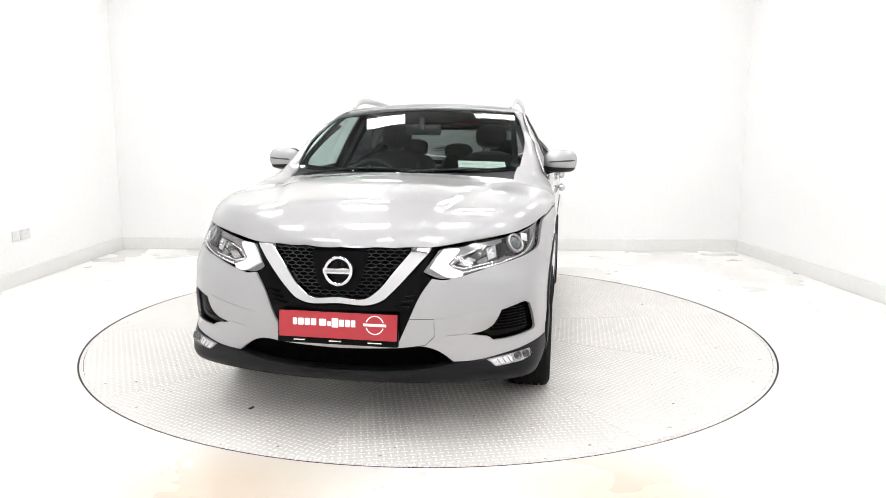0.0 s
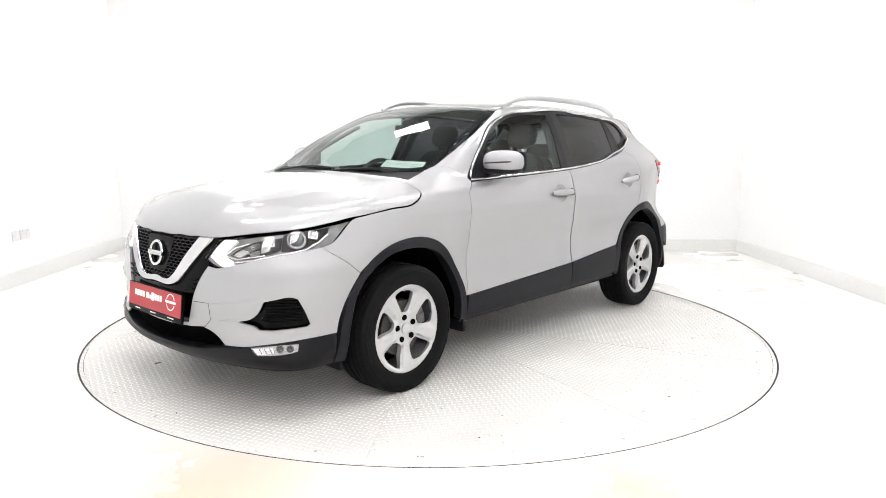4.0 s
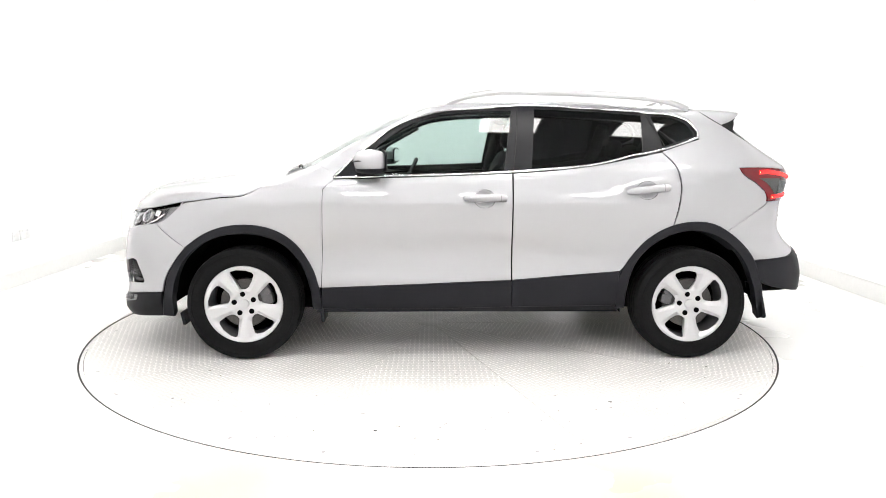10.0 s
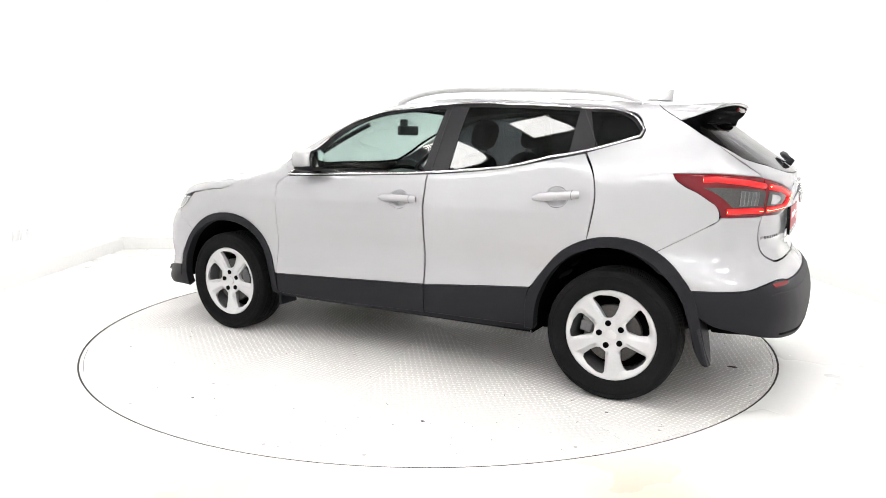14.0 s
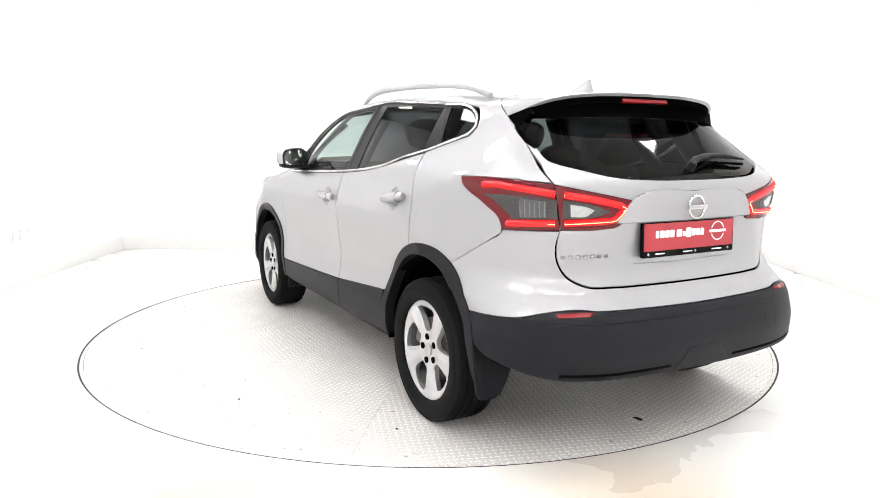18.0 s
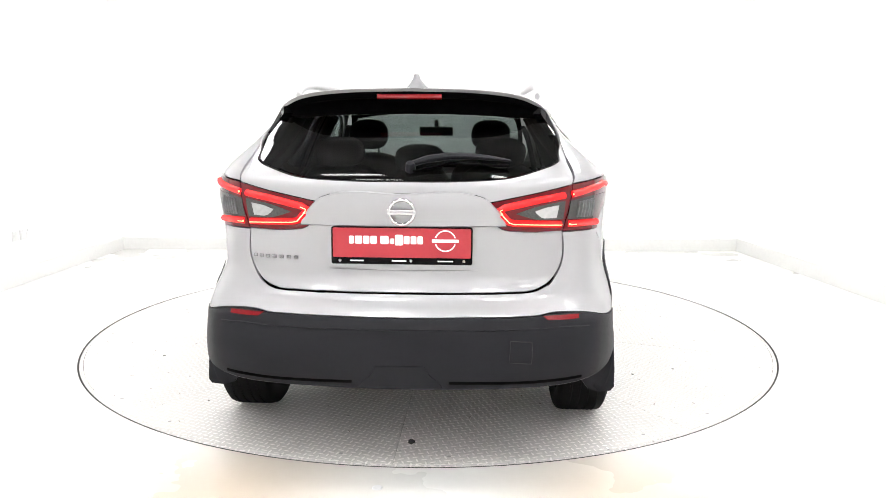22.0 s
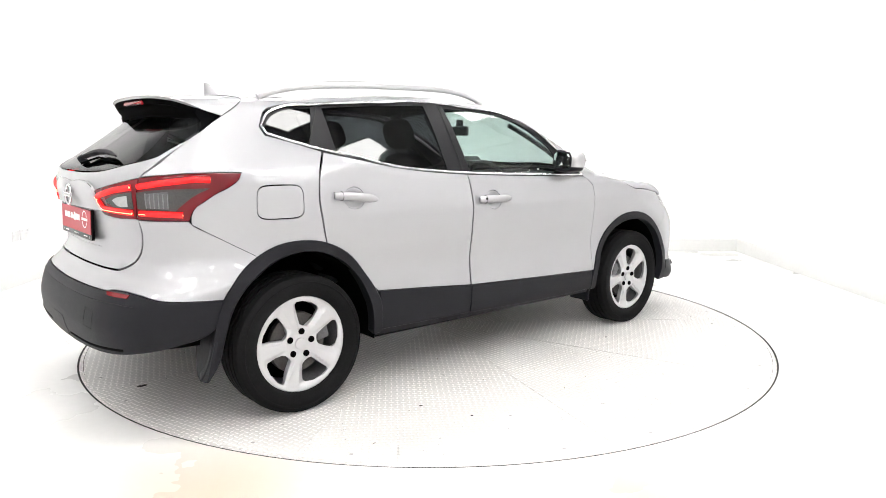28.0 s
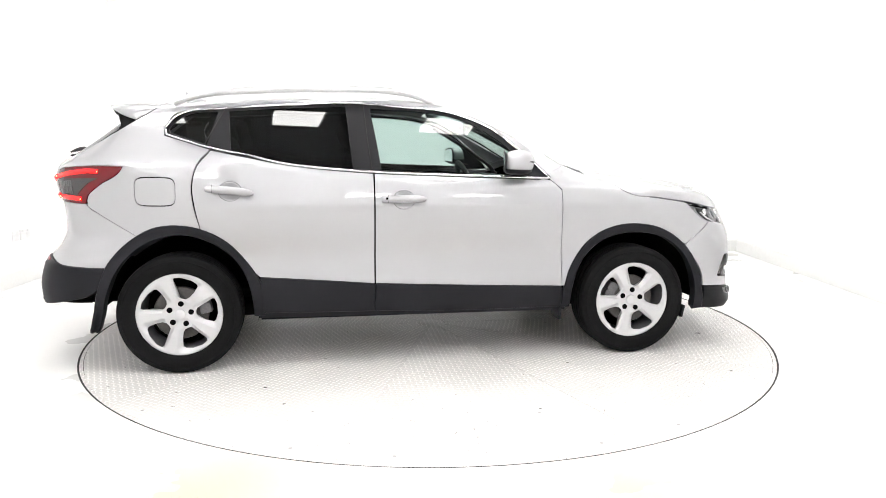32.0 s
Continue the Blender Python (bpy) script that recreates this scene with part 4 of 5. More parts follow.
def skin_line(kind, pts, off=0.0, step=.02):
    """Places along an open line in a plan, laid on the skin."""
    out = []
    for (a, b), (c, d) in zip(pts[:-1], pts[1:]):
        k = max(1, int(math.hypot(c - a, d - b) / step))
        out += [(a + (c - a) * i / k, b + (d - b) * i / k) for i in range(k)]
    out.append(pts[-1])
    o = np.array(out)
    p = lift(kind, o[:, 0], o[:, 1])
    return [tuple(q) for q in p + skin_normal(p) * off]


def strip(name, kind, pts, radius, mat, parent, label="", off=0.0, squash=1.0):
    v, f = tube(skin_line(kind, pts, off), radius, 8, squash)
    return solid(name, v, f, mat, parent, label, 60)


def egg(at, size, power=2.6, shear=0.0, n=14, m=24):
    """A rounded block (superellipsoid)."""
    def sp(c, e):
        return math.copysign(abs(c) ** e, c)
    e = 2 / power
    verts, faces = [], []
    for i in range(n + 1):
        a = -math.pi / 2 + math.pi * i / n
        for j in range(m):
            b = 2 * math.pi * j / m
            x, y, z = sp(math.cos(a), e) * sp(math.cos(b), e), sp(math.cos(a), e) * sp(math.sin(b), e), sp(math.sin(a), e)
            verts.append((at[0] + size[0] * x - shear * size[1] * y, at[1] + size[1] * y, at[2] + size[2] * z))
    for i in range(n):
        for j in range(m):
            k = (j + 1) % m
            faces.append((i * m + j, i * m + k, (i + 1) * m + k, (i + 1) * m + j))
    return verts, faces


def build_mirrors():
    for k in (1, -1):
        root = empty("door_mirror", (0, 0, 0))
        root.parent = car
        c = Vector((.575, k * .905, 1.172))
        root.location = c
        ORIGIN[root] = c
        tagged(root, "silver door mirror with a black foot")
        v, f = egg((.575, .905, 1.174), (.092, .102, .067), 2.7, .22)
        v = [(p[0] if p[0] > .50 - .22 * (p[1] - .905) else .50 - .22 * (p[1] - .905) + (p[0] - .50 + .22 * (p[1] - .905)) * .15, k * p[1], max(p[2], 1.124)) for p in v]
        solid("mirror_cap", v, f, PAINT, root, "silver painted cap", 50)
        v, f = egg((.572, .899, 1.131), (.088, .098, .030), 2.6, .22)
        v = [(max(p[0], .50 - .22 * (p[1] - .905)), k * p[1], p[2]) for p in v]
        solid("mirror_base", v, f, CLAD, root, "black plastic lower shell", 50)
        v, f = tube([(.60, k * .775, 1.092), (.605, k * .80, 1.096), (.60, k * .84, 1.108), (.59, k * .89, 1.118)], [.036, .034, .030, .028], 12, .45)
        solid("mirror_foot", v, f, CLAD, root, "black plastic foot", 50)
        ring = [(-.086, 1.135), (-.075, 1.117), (.07, 1.121), (.087, 1.14), (.088, 1.205), (.07, 1.228), (-.06, 1.232), (-.086, 1.214)]
        def place(u, w):
            return np.stack([.4925 - .22 * u, k * (.905 + u), w], -1)

        def bowed(p):
            n = np.stack([-1 + 0 * p[:, 0], -.14 * k + 1.8 * (p[:, 1] - k * .905), 1.5 * (p[:, 2] - 1.175)], -1)
            return n / np.linalg.norm(n, axis=1, keepdims=True)
        sheet("mirror_surround", place, bowed, ring, CLAD, root, "black mirror surround", depth=.004, step=.03)
        sheet("mirror_glass", lambda u, w: place(u, w) - np.array([.003, 0, 0]), bowed, ring, MIRROR, root, "mirror glass", gap=.010, depth=.002, step=.015)
        # dark groove with the indicator across the cap
        line = []
        for y in np.linspace(.835, .992, 12):
            u = (y - .905) / .102
            x = .575 + .0925 * max(0.0, 1 - abs(u) ** 2.7) ** (1 / 2.7) - .22 * .102 * u
            line.append((x, k * y, 1.172 + .006 * u))
        v, f = tube(line, [.002] + [.0065] * 10 + [.003], 8, .7)
        solid("indicator_strip", v, f, WHITE_LENS, root, "smoked indicator strip", 60)
    # black corner triangles that carry the mirrors
        panel("mirror_corner", "l" if k > 0 else "r", [(.775, 1.080), (.70, 1.158), (.615, 1.232), (.60, 1.10), (.64, 1.085)], CLAD, car, "black mirror corner trim", off=.002, depth=.01, gap=0)


def build_handles():
    for s in "lr":
        door1 = [o for o in car.children if o.name.startswith("front_door")][0 if s == "l" else 1]
        door2 = [o for o in car.children if o.name.startswith("rear_door")][0 if s == "l" else 1]
        for door, (x0, z0), tilt in ((door1, HANDLES[0], 0), (door2, HANDLES[1], .03)):
            bowl = bowl_ring(x0, z0)

            def place(u, w, x0=x0, z0=z0):
                p = lift(s, u, w)
                r = np.hypot((u - x0) / .060, (w - z0) / .052)
                return p + skin_normal(p) * (-.0025 - .011 * smooth(r, 1.0, .35))[:, None]

            def nrm(p, x0=x0, z0=z0):
                u, w, e = p[:, 0], p[:, 2], 1e-3
                n = np.cross(place(u + e, w) - place(u - e, w), place(u, w + e) - place(u, w - e))
                n /= np.linalg.norm(n, axis=1, keepdims=True)
                return n * np.sign(n[:, 1:2]) * (1 if s == "l" else -1)
            h = sheet("door_handle", place, nrm, bowl, PAINT, door, "silver door handle over a recess", depth=.002, step=.008, rough_outline=True)
            k = 1 if s == "l" else -1
            pts, rad = [], []
            for t in np.linspace(0, 1, 16):
                x = x0 + .122 - .245 * t
                p, n = skin_at(s, x, z0 + .001 + tilt * (t - .5), .013 + .016 * math.sin(math.pi * t) ** .6)
                pts.append(tuple(p))
                rad.append(.010 + .0110 * min(1, (5 * t) ** .6) * min(1, (1 - t) * 9 + .6))
            v, f = tube(pts, rad, 10, 1.05)
            solid("handle_grip", v, f, PAINT, h, "silver pull grip", 60)
            c = Vector(pts[13])
            r = rad[13] + .0004
            v, f = tube([tuple(c + Vector((0, r * math.cos(a), r * 1.05 * math.sin(a)))) for a in np.linspace(0, 2 * math.pi, 20, endpoint=False)], .0011, 6, 1.0, True)
            solid("grip_gap", v, f, SEAM, h, "fine dark gap across the grip", 60)
            if s == "r" and door is door1:
                p, n = skin_at(s, x0 - .10, z0 + .001, .047)
                part("lock_cylinder", lathe_bm([(0, .003), (.006, .003), (.007, 0)], p, n), DARK, h, "dark key lock")


def lathe_bm(profile, at, normal, steps=20, bm=None):
    v, f = lathe(profile, steps, "z")
    q = Vector((0, 0, 1)).rotation_difference(Vector(normal))
    bm = bm or bmesh.new()
    vs = [bm.verts.new(q @ Vector(p) + Vector(at)) for p in v]
    for a in f:
        try:
            bm.faces.new([vs[i] for i in a])
        except ValueError:
            pass
    bmesh.ops.remove_doubles(bm, verts=bm.verts, dist=1e-6)
    return bm


def flat_part(name, kind_x, pts, at, depth, mat, parent, label="", tilt=0.0, shift=0.0):
    """A flat plate facing forwards (kind_x 1) or back (-1): outline (y, z) round the point at, raised by shift."""
    turn = Matrix.Rotation(radians(tilt), 3, "Y")

    def place(u, w):
        return np.array([tuple(Vector(at) + turn @ Vector((kind_x * shift, a, b))) for a, b in zip(u, w)])
    n = tuple(turn @ Vector((kind_x, 0, 0)))
    return sheet(name, place, lambda p: np.tile(n, (len(p), 1)), pts, mat, parent, label, depth=depth, step=.05, rough_outline=True)


def rect(y0, z0, w, h, r=.0, n=4):
    if r <= 0:
        return [(y0 - w / 2, z0 - h / 2), (y0 + w / 2, z0 - h / 2), (y0 + w / 2, z0 + h / 2), (y0 - w / 2, z0 + h / 2)]
    out = []
    for cy, cz, a0 in ((w / 2 - r, -h / 2 + r, -90), (w / 2 - r, h / 2 - r, 0), (-w / 2 + r, h / 2 - r, 90), (-w / 2 + r, -h / 2 + r, 180)):
        out += [(y0 + cy + r * math.cos(radians(a0 + 90 * i / n)), z0 + cz + r * math.sin(radians(a0 + 90 * i / n))) for i in range(n + 1)]
    return out


def number_plate(name, d, at, tilt, parent, label):
    """A red dealer plate in a black holder: white bars and a ring stand for its print."""
    holder = flat_part(name, d, rect(0, 0, .535, .142, .008), at, .014, GLOSS, parent, label, tilt, .0)
    flat_part("red_field", d, rect(0, .011, .523, .112, .004), at, .003, PLATE_RED, holder, "red printed field", tilt, .0025)
    m = d                        # the print runs from the viewer's left to right
    y = -.199
    for w, h, gap in ((.018, .030, .004), (.027, .030, .004), (.024, .030, .004), (.024, .030, .013), (.032, .030, .004), (.017, .021, .003), (.030, .040, .003), (.022, .030, .004), (.022, .030, .004), (.020, .030, 0)):
        flat_part("print_bar", d, rect(m * (y + w / 2), .022 - (.030 - min(h, .03)) / 2, w, h, .004, 2), at, .0008, PLATE_WHITE, holder, "", tilt, .0036)
        y += w + gap
    c = (m * .165, .020)
    for r0, r1 in ((.036, .041),):
        for a0, a1 in ((18, 162), (198, 342)):
            arc = [(c[0] + r1 * math.cos(radians(a)), c[1] + r1 * math.sin(radians(a))) for a in np.linspace(a0, a1, 20)]
            arc += [(c[0] + r0 * math.cos(radians(a)), c[1] + r0 * math.sin(radians(a))) for a in np.linspace(a1, a0, 20)]
            flat_part("print_arc", d, arc, at, .0008, PLATE_WHITE, holder, "", tilt, .0036)
    flat_part("print_bar", d, rect(c[0], c[1], .100, .012), at, .0008, PLATE_WHITE, holder, "", tilt, .0036)
    for y, w in ((-.17, .05), (-.01, .055), (.165, .06)):
        flat_part("print_bar", d, rect(m * y, -.0575, w, .005), at, .0008, PLATE_WHITE, holder, "", tilt, .0008)
    for y in (-.235, .035, .235):
        part("plate_screw", lathe_bm([(0, .003), (.005, .0025), (.006, 0)], Vector(at) + Vector((d * .001, m * y, -.0575)), (d, 0, 0), 12), GREY_PRINT, holder)
    return holder


def badge(d, at, tilt, parent, r=.060):
    """Chrome ring crossed by a bar."""
    turn = Matrix.Rotation(radians(tilt), 3, "Y")
    pts = [tuple(Vector(at) + turn @ Vector((0, r * math.cos(a), r * math.sin(a)))) for a in np.linspace(0, 2 * math.pi, 40, endpoint=False)]
    v, f = tube(pts, .0065 if d < 0 else .0085, 8, 1.0, True)
    b = solid("badge", v, f, CHROME, parent, "round chrome badge with a crossbar", 60)
    bm = box_bm((.010, r * 2.3, r * .42), tuple(Vector(at) + turn @ Vector((d * .006, 0, 0))), turn, .003)
    bar = part("badge_bar", bm, CHROME, b, "chrome crossbar")
    flat_part("letter_strip", d, rect(0, 0, r * 1.9, r * .17), tuple(Vector(at)), .001, GREY_PRINT, b, "", tilt, .0122)
    return b


def build_front_details():
    by = {}
    for o in car.children:
        by.setdefault(o.name.split(".")[0], []).append(o)
    fascia = by["front_fascia"][0]
    # honeycomb: flat hexagons, their walls as thin bars
    half = lambda z: .116 + max(0.0, (z - .632)) * .80
    W, H = .036, .0195
    ends, seen = [], set()
    for r in range(16):
        for c in range(-14, 15):
            cx, cz = (c + .5 * (r % 2)) * W, .633 + r * H * .75
            ring = [(cx, cz + H / 2), (cx + W / 2, cz + H / 4), (cx + W / 2, cz - H / 4), (cx, cz - H / 2), (cx - W / 2, cz - H / 4), (cx - W / 2, cz + H / 4)]
            for p, q in zip(ring, ring[1:] + ring[:1]):
                key = frozenset((round(e[0], 3), round(e[1], 3)) for e in (p, q))
                mx, mz = (p[0] + q[0]) / 2, (p[1] + q[1]) / 2
                if key in seen or not .634 < mz < .834 or abs(mx) > half(mz) or (abs(mx) < .062 + (mz - .655) * .3 and mz > .655):
                    continue
                seen.add(key)
                ends += [p, q]
    ends = np.array(ends)
    P = lift("f", ends[:, 0], ends[:, 1])
    P = P - skin_normal(P) * .005
    V, F = [], []
    for i in range(0, len(P), 2):
        v, f = tube([tuple(P[i]), tuple(P[i + 1])], .0027, 4)
        F += [tuple(j + len(V) for j in q) for q in f]
        V += v
    tagged(solid("grille_mesh", V, F, PILLAR, fascia, "black honeycomb grille", 30, 1e-7), kind="stuff")
    # sheet close behind the mesh, coloured near black for the shaded depth
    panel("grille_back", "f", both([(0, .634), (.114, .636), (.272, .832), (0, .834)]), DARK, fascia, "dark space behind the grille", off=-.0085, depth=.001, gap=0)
    panel("badge_plate", "f", both([(0, .655), (.068, .658), (.078, .675), (.118, .815), (.11, .825), (0, .826)]), GLOSS, fascia, "smooth black badge plate", off=-.002, depth=.008)
    p, n = skin_at("f", 0, .738, .008)
    badge(1, tuple(p), -10, fascia, .057)
    for k in (1, -1):
        for i, z in enumerate((.640, .617, .594)):
            a, b = .232 + (z - .594) * .80, .276 + (z - .594) * .45
            strip("slot_fin", "f", [(k * a * .93, z - .004), (k * b * .985, z + .004)], .0052, GLOSS, fascia, "black slot fin", .0, .8)
    number_plate("front_plate", 1, (2.232, 0, .497), -6, fascia, "red dealer plate in a black holder")
    bumper = by["front_bumper"][0]
    # towing-eye cover, drawn by its fine gap
    strip("cover_gap", "f", [(.262, .540), (.357, .541), (.360, .462), (.328, .424), (.29, .419)], .0012, SEAM, bumper, "fine gap of the towing-eye cover", .0004)
    for k in (1, -1):
        for line in ([(.35, .536), (.42, .548), (.489, .562), (.58, .582)], [(.40, .463), (.46, .470), (.49, .474)]):
            strip("crease", "f", [(k * a, b) for a, b in line], .0035, PAINT, bumper, "pressed crease line", -.001, .6)
        vent = by["bumper_vent"][0 if k > 0 else 1]
        for z in np.arange(.472, .585, .014):
            a, b = .60 - max(0, .50 - z) * .9 + max(0, z - .55) * .8, .745 - max(0, z - .53) * .35
            strip("vent_fin", "f", [(k * a, z), (k * b, z + .004)], .0028, GLOSS, vent, "", -.021)
        # fog lamp
        fog = [(.545, .357), (.617, .369), (.70, .379), (.732, .380), (.728, .345), (.69, .335), (.648, .329), (.578, .321)]
        m = (lambda o: o) if k > 0 else mirrored
        lamp = panel("fog_light", "f", m(fog), CLEAR_LAMP, by["lower_bumper"][0], "clear fog lamp", off=.005, depth=.012)
        panel("fog_lens", "f", m(fog), GLASS_LAMP, lamp, "clear lens", off=.012, depth=.008, gap=.001)
        for u in (.664, .70):
            p, n = skin_at("f", k * u, .359, .008)
            part("reflector_bowl", lathe_bm([(0, .006), (.006, .005), (.008, .001), (.012, .003), (.0155, .008), (.017, .008), (.0175, 0)], p, n), HOUSING, lamp, "grey reflector bowl")
        for u in (.585, .605, .625):
            strip("lens_rib", "f", m([(u, .362 - (.64 - u) * .15), (u + .012, .334)]), .0016, HOUSING, lamp, "", .008)
        panel("day_light", "f", m([(.556, .353), (.64, .367), (.645, .336), (.58, .326)]), SILVER, lamp, "bright light guide", off=.0075, depth=.004)


def build_headlights():
    lamps = [o for o in car.children if o.name.startswith("headlight")]
    for k, lamp in zip((1, -1), lamps):
        m = (lambda o: o) if k > 0 else mirrored
        drl = [(.350, .757), (.378, .80), (.408, .835), (.462, .838), (.470, .832), (.416, .774), (.420, .766), (.468, .739), (.466, .724), (.428, .716)]
        panel("day_light", "f", m(drl), DRL, lamp, "white chevron light guide", off=-.012, depth=.012, gap=0, edge=.003)
        strip("light_strip", "f", m([(.470, .737), (.558, .756), (.669, .784), (.747, .800), (.805, .828), (.85, .866)]), .0055, SILVER, lamp, "bright edge strip", -.014)
        strip("light_strip", "f", m([(.428, .771), (.47, .806), (.53, .826)]), .004, SILVER, lamp, "bright edge strip", -.014)
        strip("light_strip", "f", m([(.428, .766), (.48, .755), (.60, .778)]), .004, SILVER, lamp, "bright edge strip", -.016)
        pan = panel("reflector", "f", m([(.44, .77), (.50, .815), (.57, .842), (.64, .85), (.65, .80), (.58, .775), (.50, .757)]), WHITE_LENS, lamp, "facetted grey reflector", off=-.024, depth=.004, gap=0)
        for pts, mat, text in (([(.458, .772), (.50, .800), (.53, .790), (.49, .762)], CLEAR_LAMP, "pale facet"), ([(.507, .802), (.56, .833), (.572, .815), (.538, .793)], HOUSING, "grey facet"),
                               ([(.580, .834), (.622, .847), (.614, .800), (.577, .787)], CLEAR_LAMP, "pale facet"), ([(.532, .784), (.569, .799), (.574, .779), (.54, .767)], LAMP_GREY, "grey facet"),
                               ([(.628, .849), (.662, .858), (.657, .806), (.622, .797)], TRIM, "dark facet")):
            panel("reflector_facet", "f", m(pts), mat, pan, text, off=-.018, depth=.006, gap=.0005, edge=.002)
        for u, v, r in ((.597, .822, .015), (.548, .812, .011)):
            p, n = skin_at("f", k * u, v, -.022)
            part("reflector_bowl", lathe_bm([(0, .012), (r * .4, .010), (r * .5, .001), (r * .8, .003), (r, .010), (r * 1.08, .010), (r * 1.1, 0)], p, n), SILVER, pan, "bright reflector bowl")
        p, n = skin_at("f", k * .722, .848, -.028)
        part("projector_ring", lathe_bm([(.044, 0), (.044, .016), (.038, .020), (.034, .016), (.033, .0)], p, n, 28), CLEAR_LAMP, lamp, "bright projector ring")
        part("projector_lens", lathe_bm([(0, .026), (.012, .0245), (.024, .019), (.033, .010), (.0335, 0)], p, n, 28), material_lens(), lamp, "grey projector lens")
        p, n = skin_at("f", k * .79, .868, -.026)
        part("side_reflector", box_bm((.012, .045, .038), tuple(p), Vector((1, 0, 0)).rotation_difference(n).to_matrix(), .004), SILVER, lamp, "bright side reflector")
        panel("lamp_bezel", "f", m([(.66, .80), (.665, .872), (.76, .884), (.86, .898), (.845, .862), (.80, .824), (.745, .803)]), TRIM, lamp, "dark lamp bezel", off=-.027, depth=.003, gap=0)


LENS_STORE = []


def material_lens():
    if not LENS_STORE:
        LENS_STORE.append(material("projector_glass", (.10, .11, .12), rough=.06, metal=.3, coat=1))
    return LENS_STORE[0]


def build_rear_details():
    by = {}
    for o in car.children:
        by.setdefault(o.name.split(".")[0], []).append(o)
    gate = by["tailgate"][0]
    tl = [o for o in gate.children if o.name.startswith("tailgate_light")]
    for i, k in enumerate((1, -1)):
        m = (lambda o: o) if k > 0 else mirrored
        lamp = by["rear_light"][i]
        panel("smoked_insert", "b", m([(.905, 1.083), (.80, 1.081), (.705, 1.077), (.625, 1.065), (.622, .995), (.775, .989), (.803, 1.016), (.85, 1.055)]), WHITE_LENS, lamp, "smoked clear insert", off=.0065, depth=.003, gap=0)
        panel("reverse_lamp", "b", m([(.75, 1.07), (.66, 1.06), (.66, 1.0), (.75, .995)]), HOUSING, lamp, "clear bulb chamber", off=.0075, depth=.002, gap=0)
        for u in np.arange(.664, .75, .017):
            strip("lens_rib", "b", m([(u, 1.0), (u + .002, 1.062)]), .0022, LAMP_GREY, lamp, "", .0095)
        strip("light_guide", "b", m([(.905, 1.118), (.847, 1.121), (.729, 1.106), (.632, 1.089)]), .0135, RED_GLOW, lamp, "glowing red light bar", .005)
        strip("light_core", "b", m([(.905, 1.118), (.847, 1.121), (.729, 1.106), (.632, 1.089)]), .0046, RED_CORE, lamp, "bright core of the light bar", .0135)
        strip("light_guide", "b", m([(.80, .970), (.73, .974), (.63, .976)]), .0135, RED_GLOW, lamp, "glowing red light bar", .005)
        strip("light_core", "b", m([(.80, .970), (.73, .974), (.63, .976)]), .0046, RED_CORE, lamp, "bright core of the light bar", .0135)
        panel("smoked_insert", "b", m([(.603, 1.066), (.487, 1.044), (.425, 1.02), (.497, .998), (.603, .995)]), WHITE_LENS, tl[i], "smoked clear insert", off=.0065, depth=.003, gap=0)
        panel("reverse_lamp", "b", m([(.578, 1.050), (.52, 1.040), (.490, 1.028), (.515, 1.006), (.575, 1.003)]), CLEAR_LAMP, tl[i], "clear bulb chamber", off=.0075, depth=.002, gap=0)
        strip("light_guide", "b", m([(.600, 1.086), (.507, 1.071), (.385, 1.043), (.366, 1.034), (.376, 1.018), (.405, .988), (.425, .983), (.507, .980), (.596, .976)]), .0135, RED_GLOW, tl[i], "glowing red light bar", .005)
        strip("light_core", "b", m([(.600, 1.086), (.507, 1.071), (.385, 1.043), (.366, 1.034), (.376, 1.018), (.405, .988), (.425, .983), (.507, .980), (.596, .976)]), .0046, RED_CORE, tl[i], "bright core of the light bar", .0135)
        low = by["lower_rear_bumper"][0]
        panel("reflector", "b", m([(.618, .6355), (.56, .637), (.484, .637), (.502, .620), (.56, .618), (.610, .6185)]), RED_REFLECTOR, low, "red rear reflector", off=.006, depth=.004)
        # mud flap behind the rear wheel
        flat_part("mud_flap", -1, [(k * a, b) for a, b in ((-.085, .11), (.10, .11), (.103, .0), (.100, -.075), (.085, -.092), (.03, -.097), (-.01, -.085), (-.05, -.03), (-.085, .03))], (-1.772, k * .772, .335), .014, CLAD, car, "black mud flap", 14)
        part("mud_flap", box_bm((.02, .15, .19), (.872, k * .790, .318), Matrix.Rotation(radians(5), 3, "Y"), .008), CLAD, car, "black mud flap")
        part("wheel_deflector", box_bm((.02, .18, .08), (1.71, k * .70, .228), Matrix.Rotation(radians(12), 3, "Y"), .006), CLAD, car, "black wheel deflector")
    low = by["lower_rear_bumper"][0]
    strip("cover_gap", "b", [(-.37, .553), (-.437, .549), (-.431, .470), (-.362, .476), (-.37, .553)], .0014, SEAM, low, "fine gap of the towing-eye cover", .0045)
    for k in (1, -1):
        strip("bumper_slot", "b", [(k * .60, .404), (k * .40, .396), (k * .17, .394)], .010, DARK, low, "dark slot in the bumper's foot", -.003, .9)
        strip("crease", "b", [(k * .64, .592), (k * .56, .598), (k * .30, .592), (0, .590)], .005, CLAD, low, "pressed crease line", .0015, .5)
    gate_line = [(-.395, .9735), (0, .9715), (.395, .9735)]
    strip("garnish_gap", "b", [(-.385, 1.0), (-.345, 1.046), (-.31, 1.078), (-.28, 1.088), (0, 1.092), (.28, 1.088), (.31, 1.078), (.345, 1.046), (.385, 1.0)], .0018, SEAM, gate, "dark line round the handle strip", .008)
    strip("garnish_gap", "b", gate_line, .0016, SEAM, gate, "dark line below the handle strip", .004)
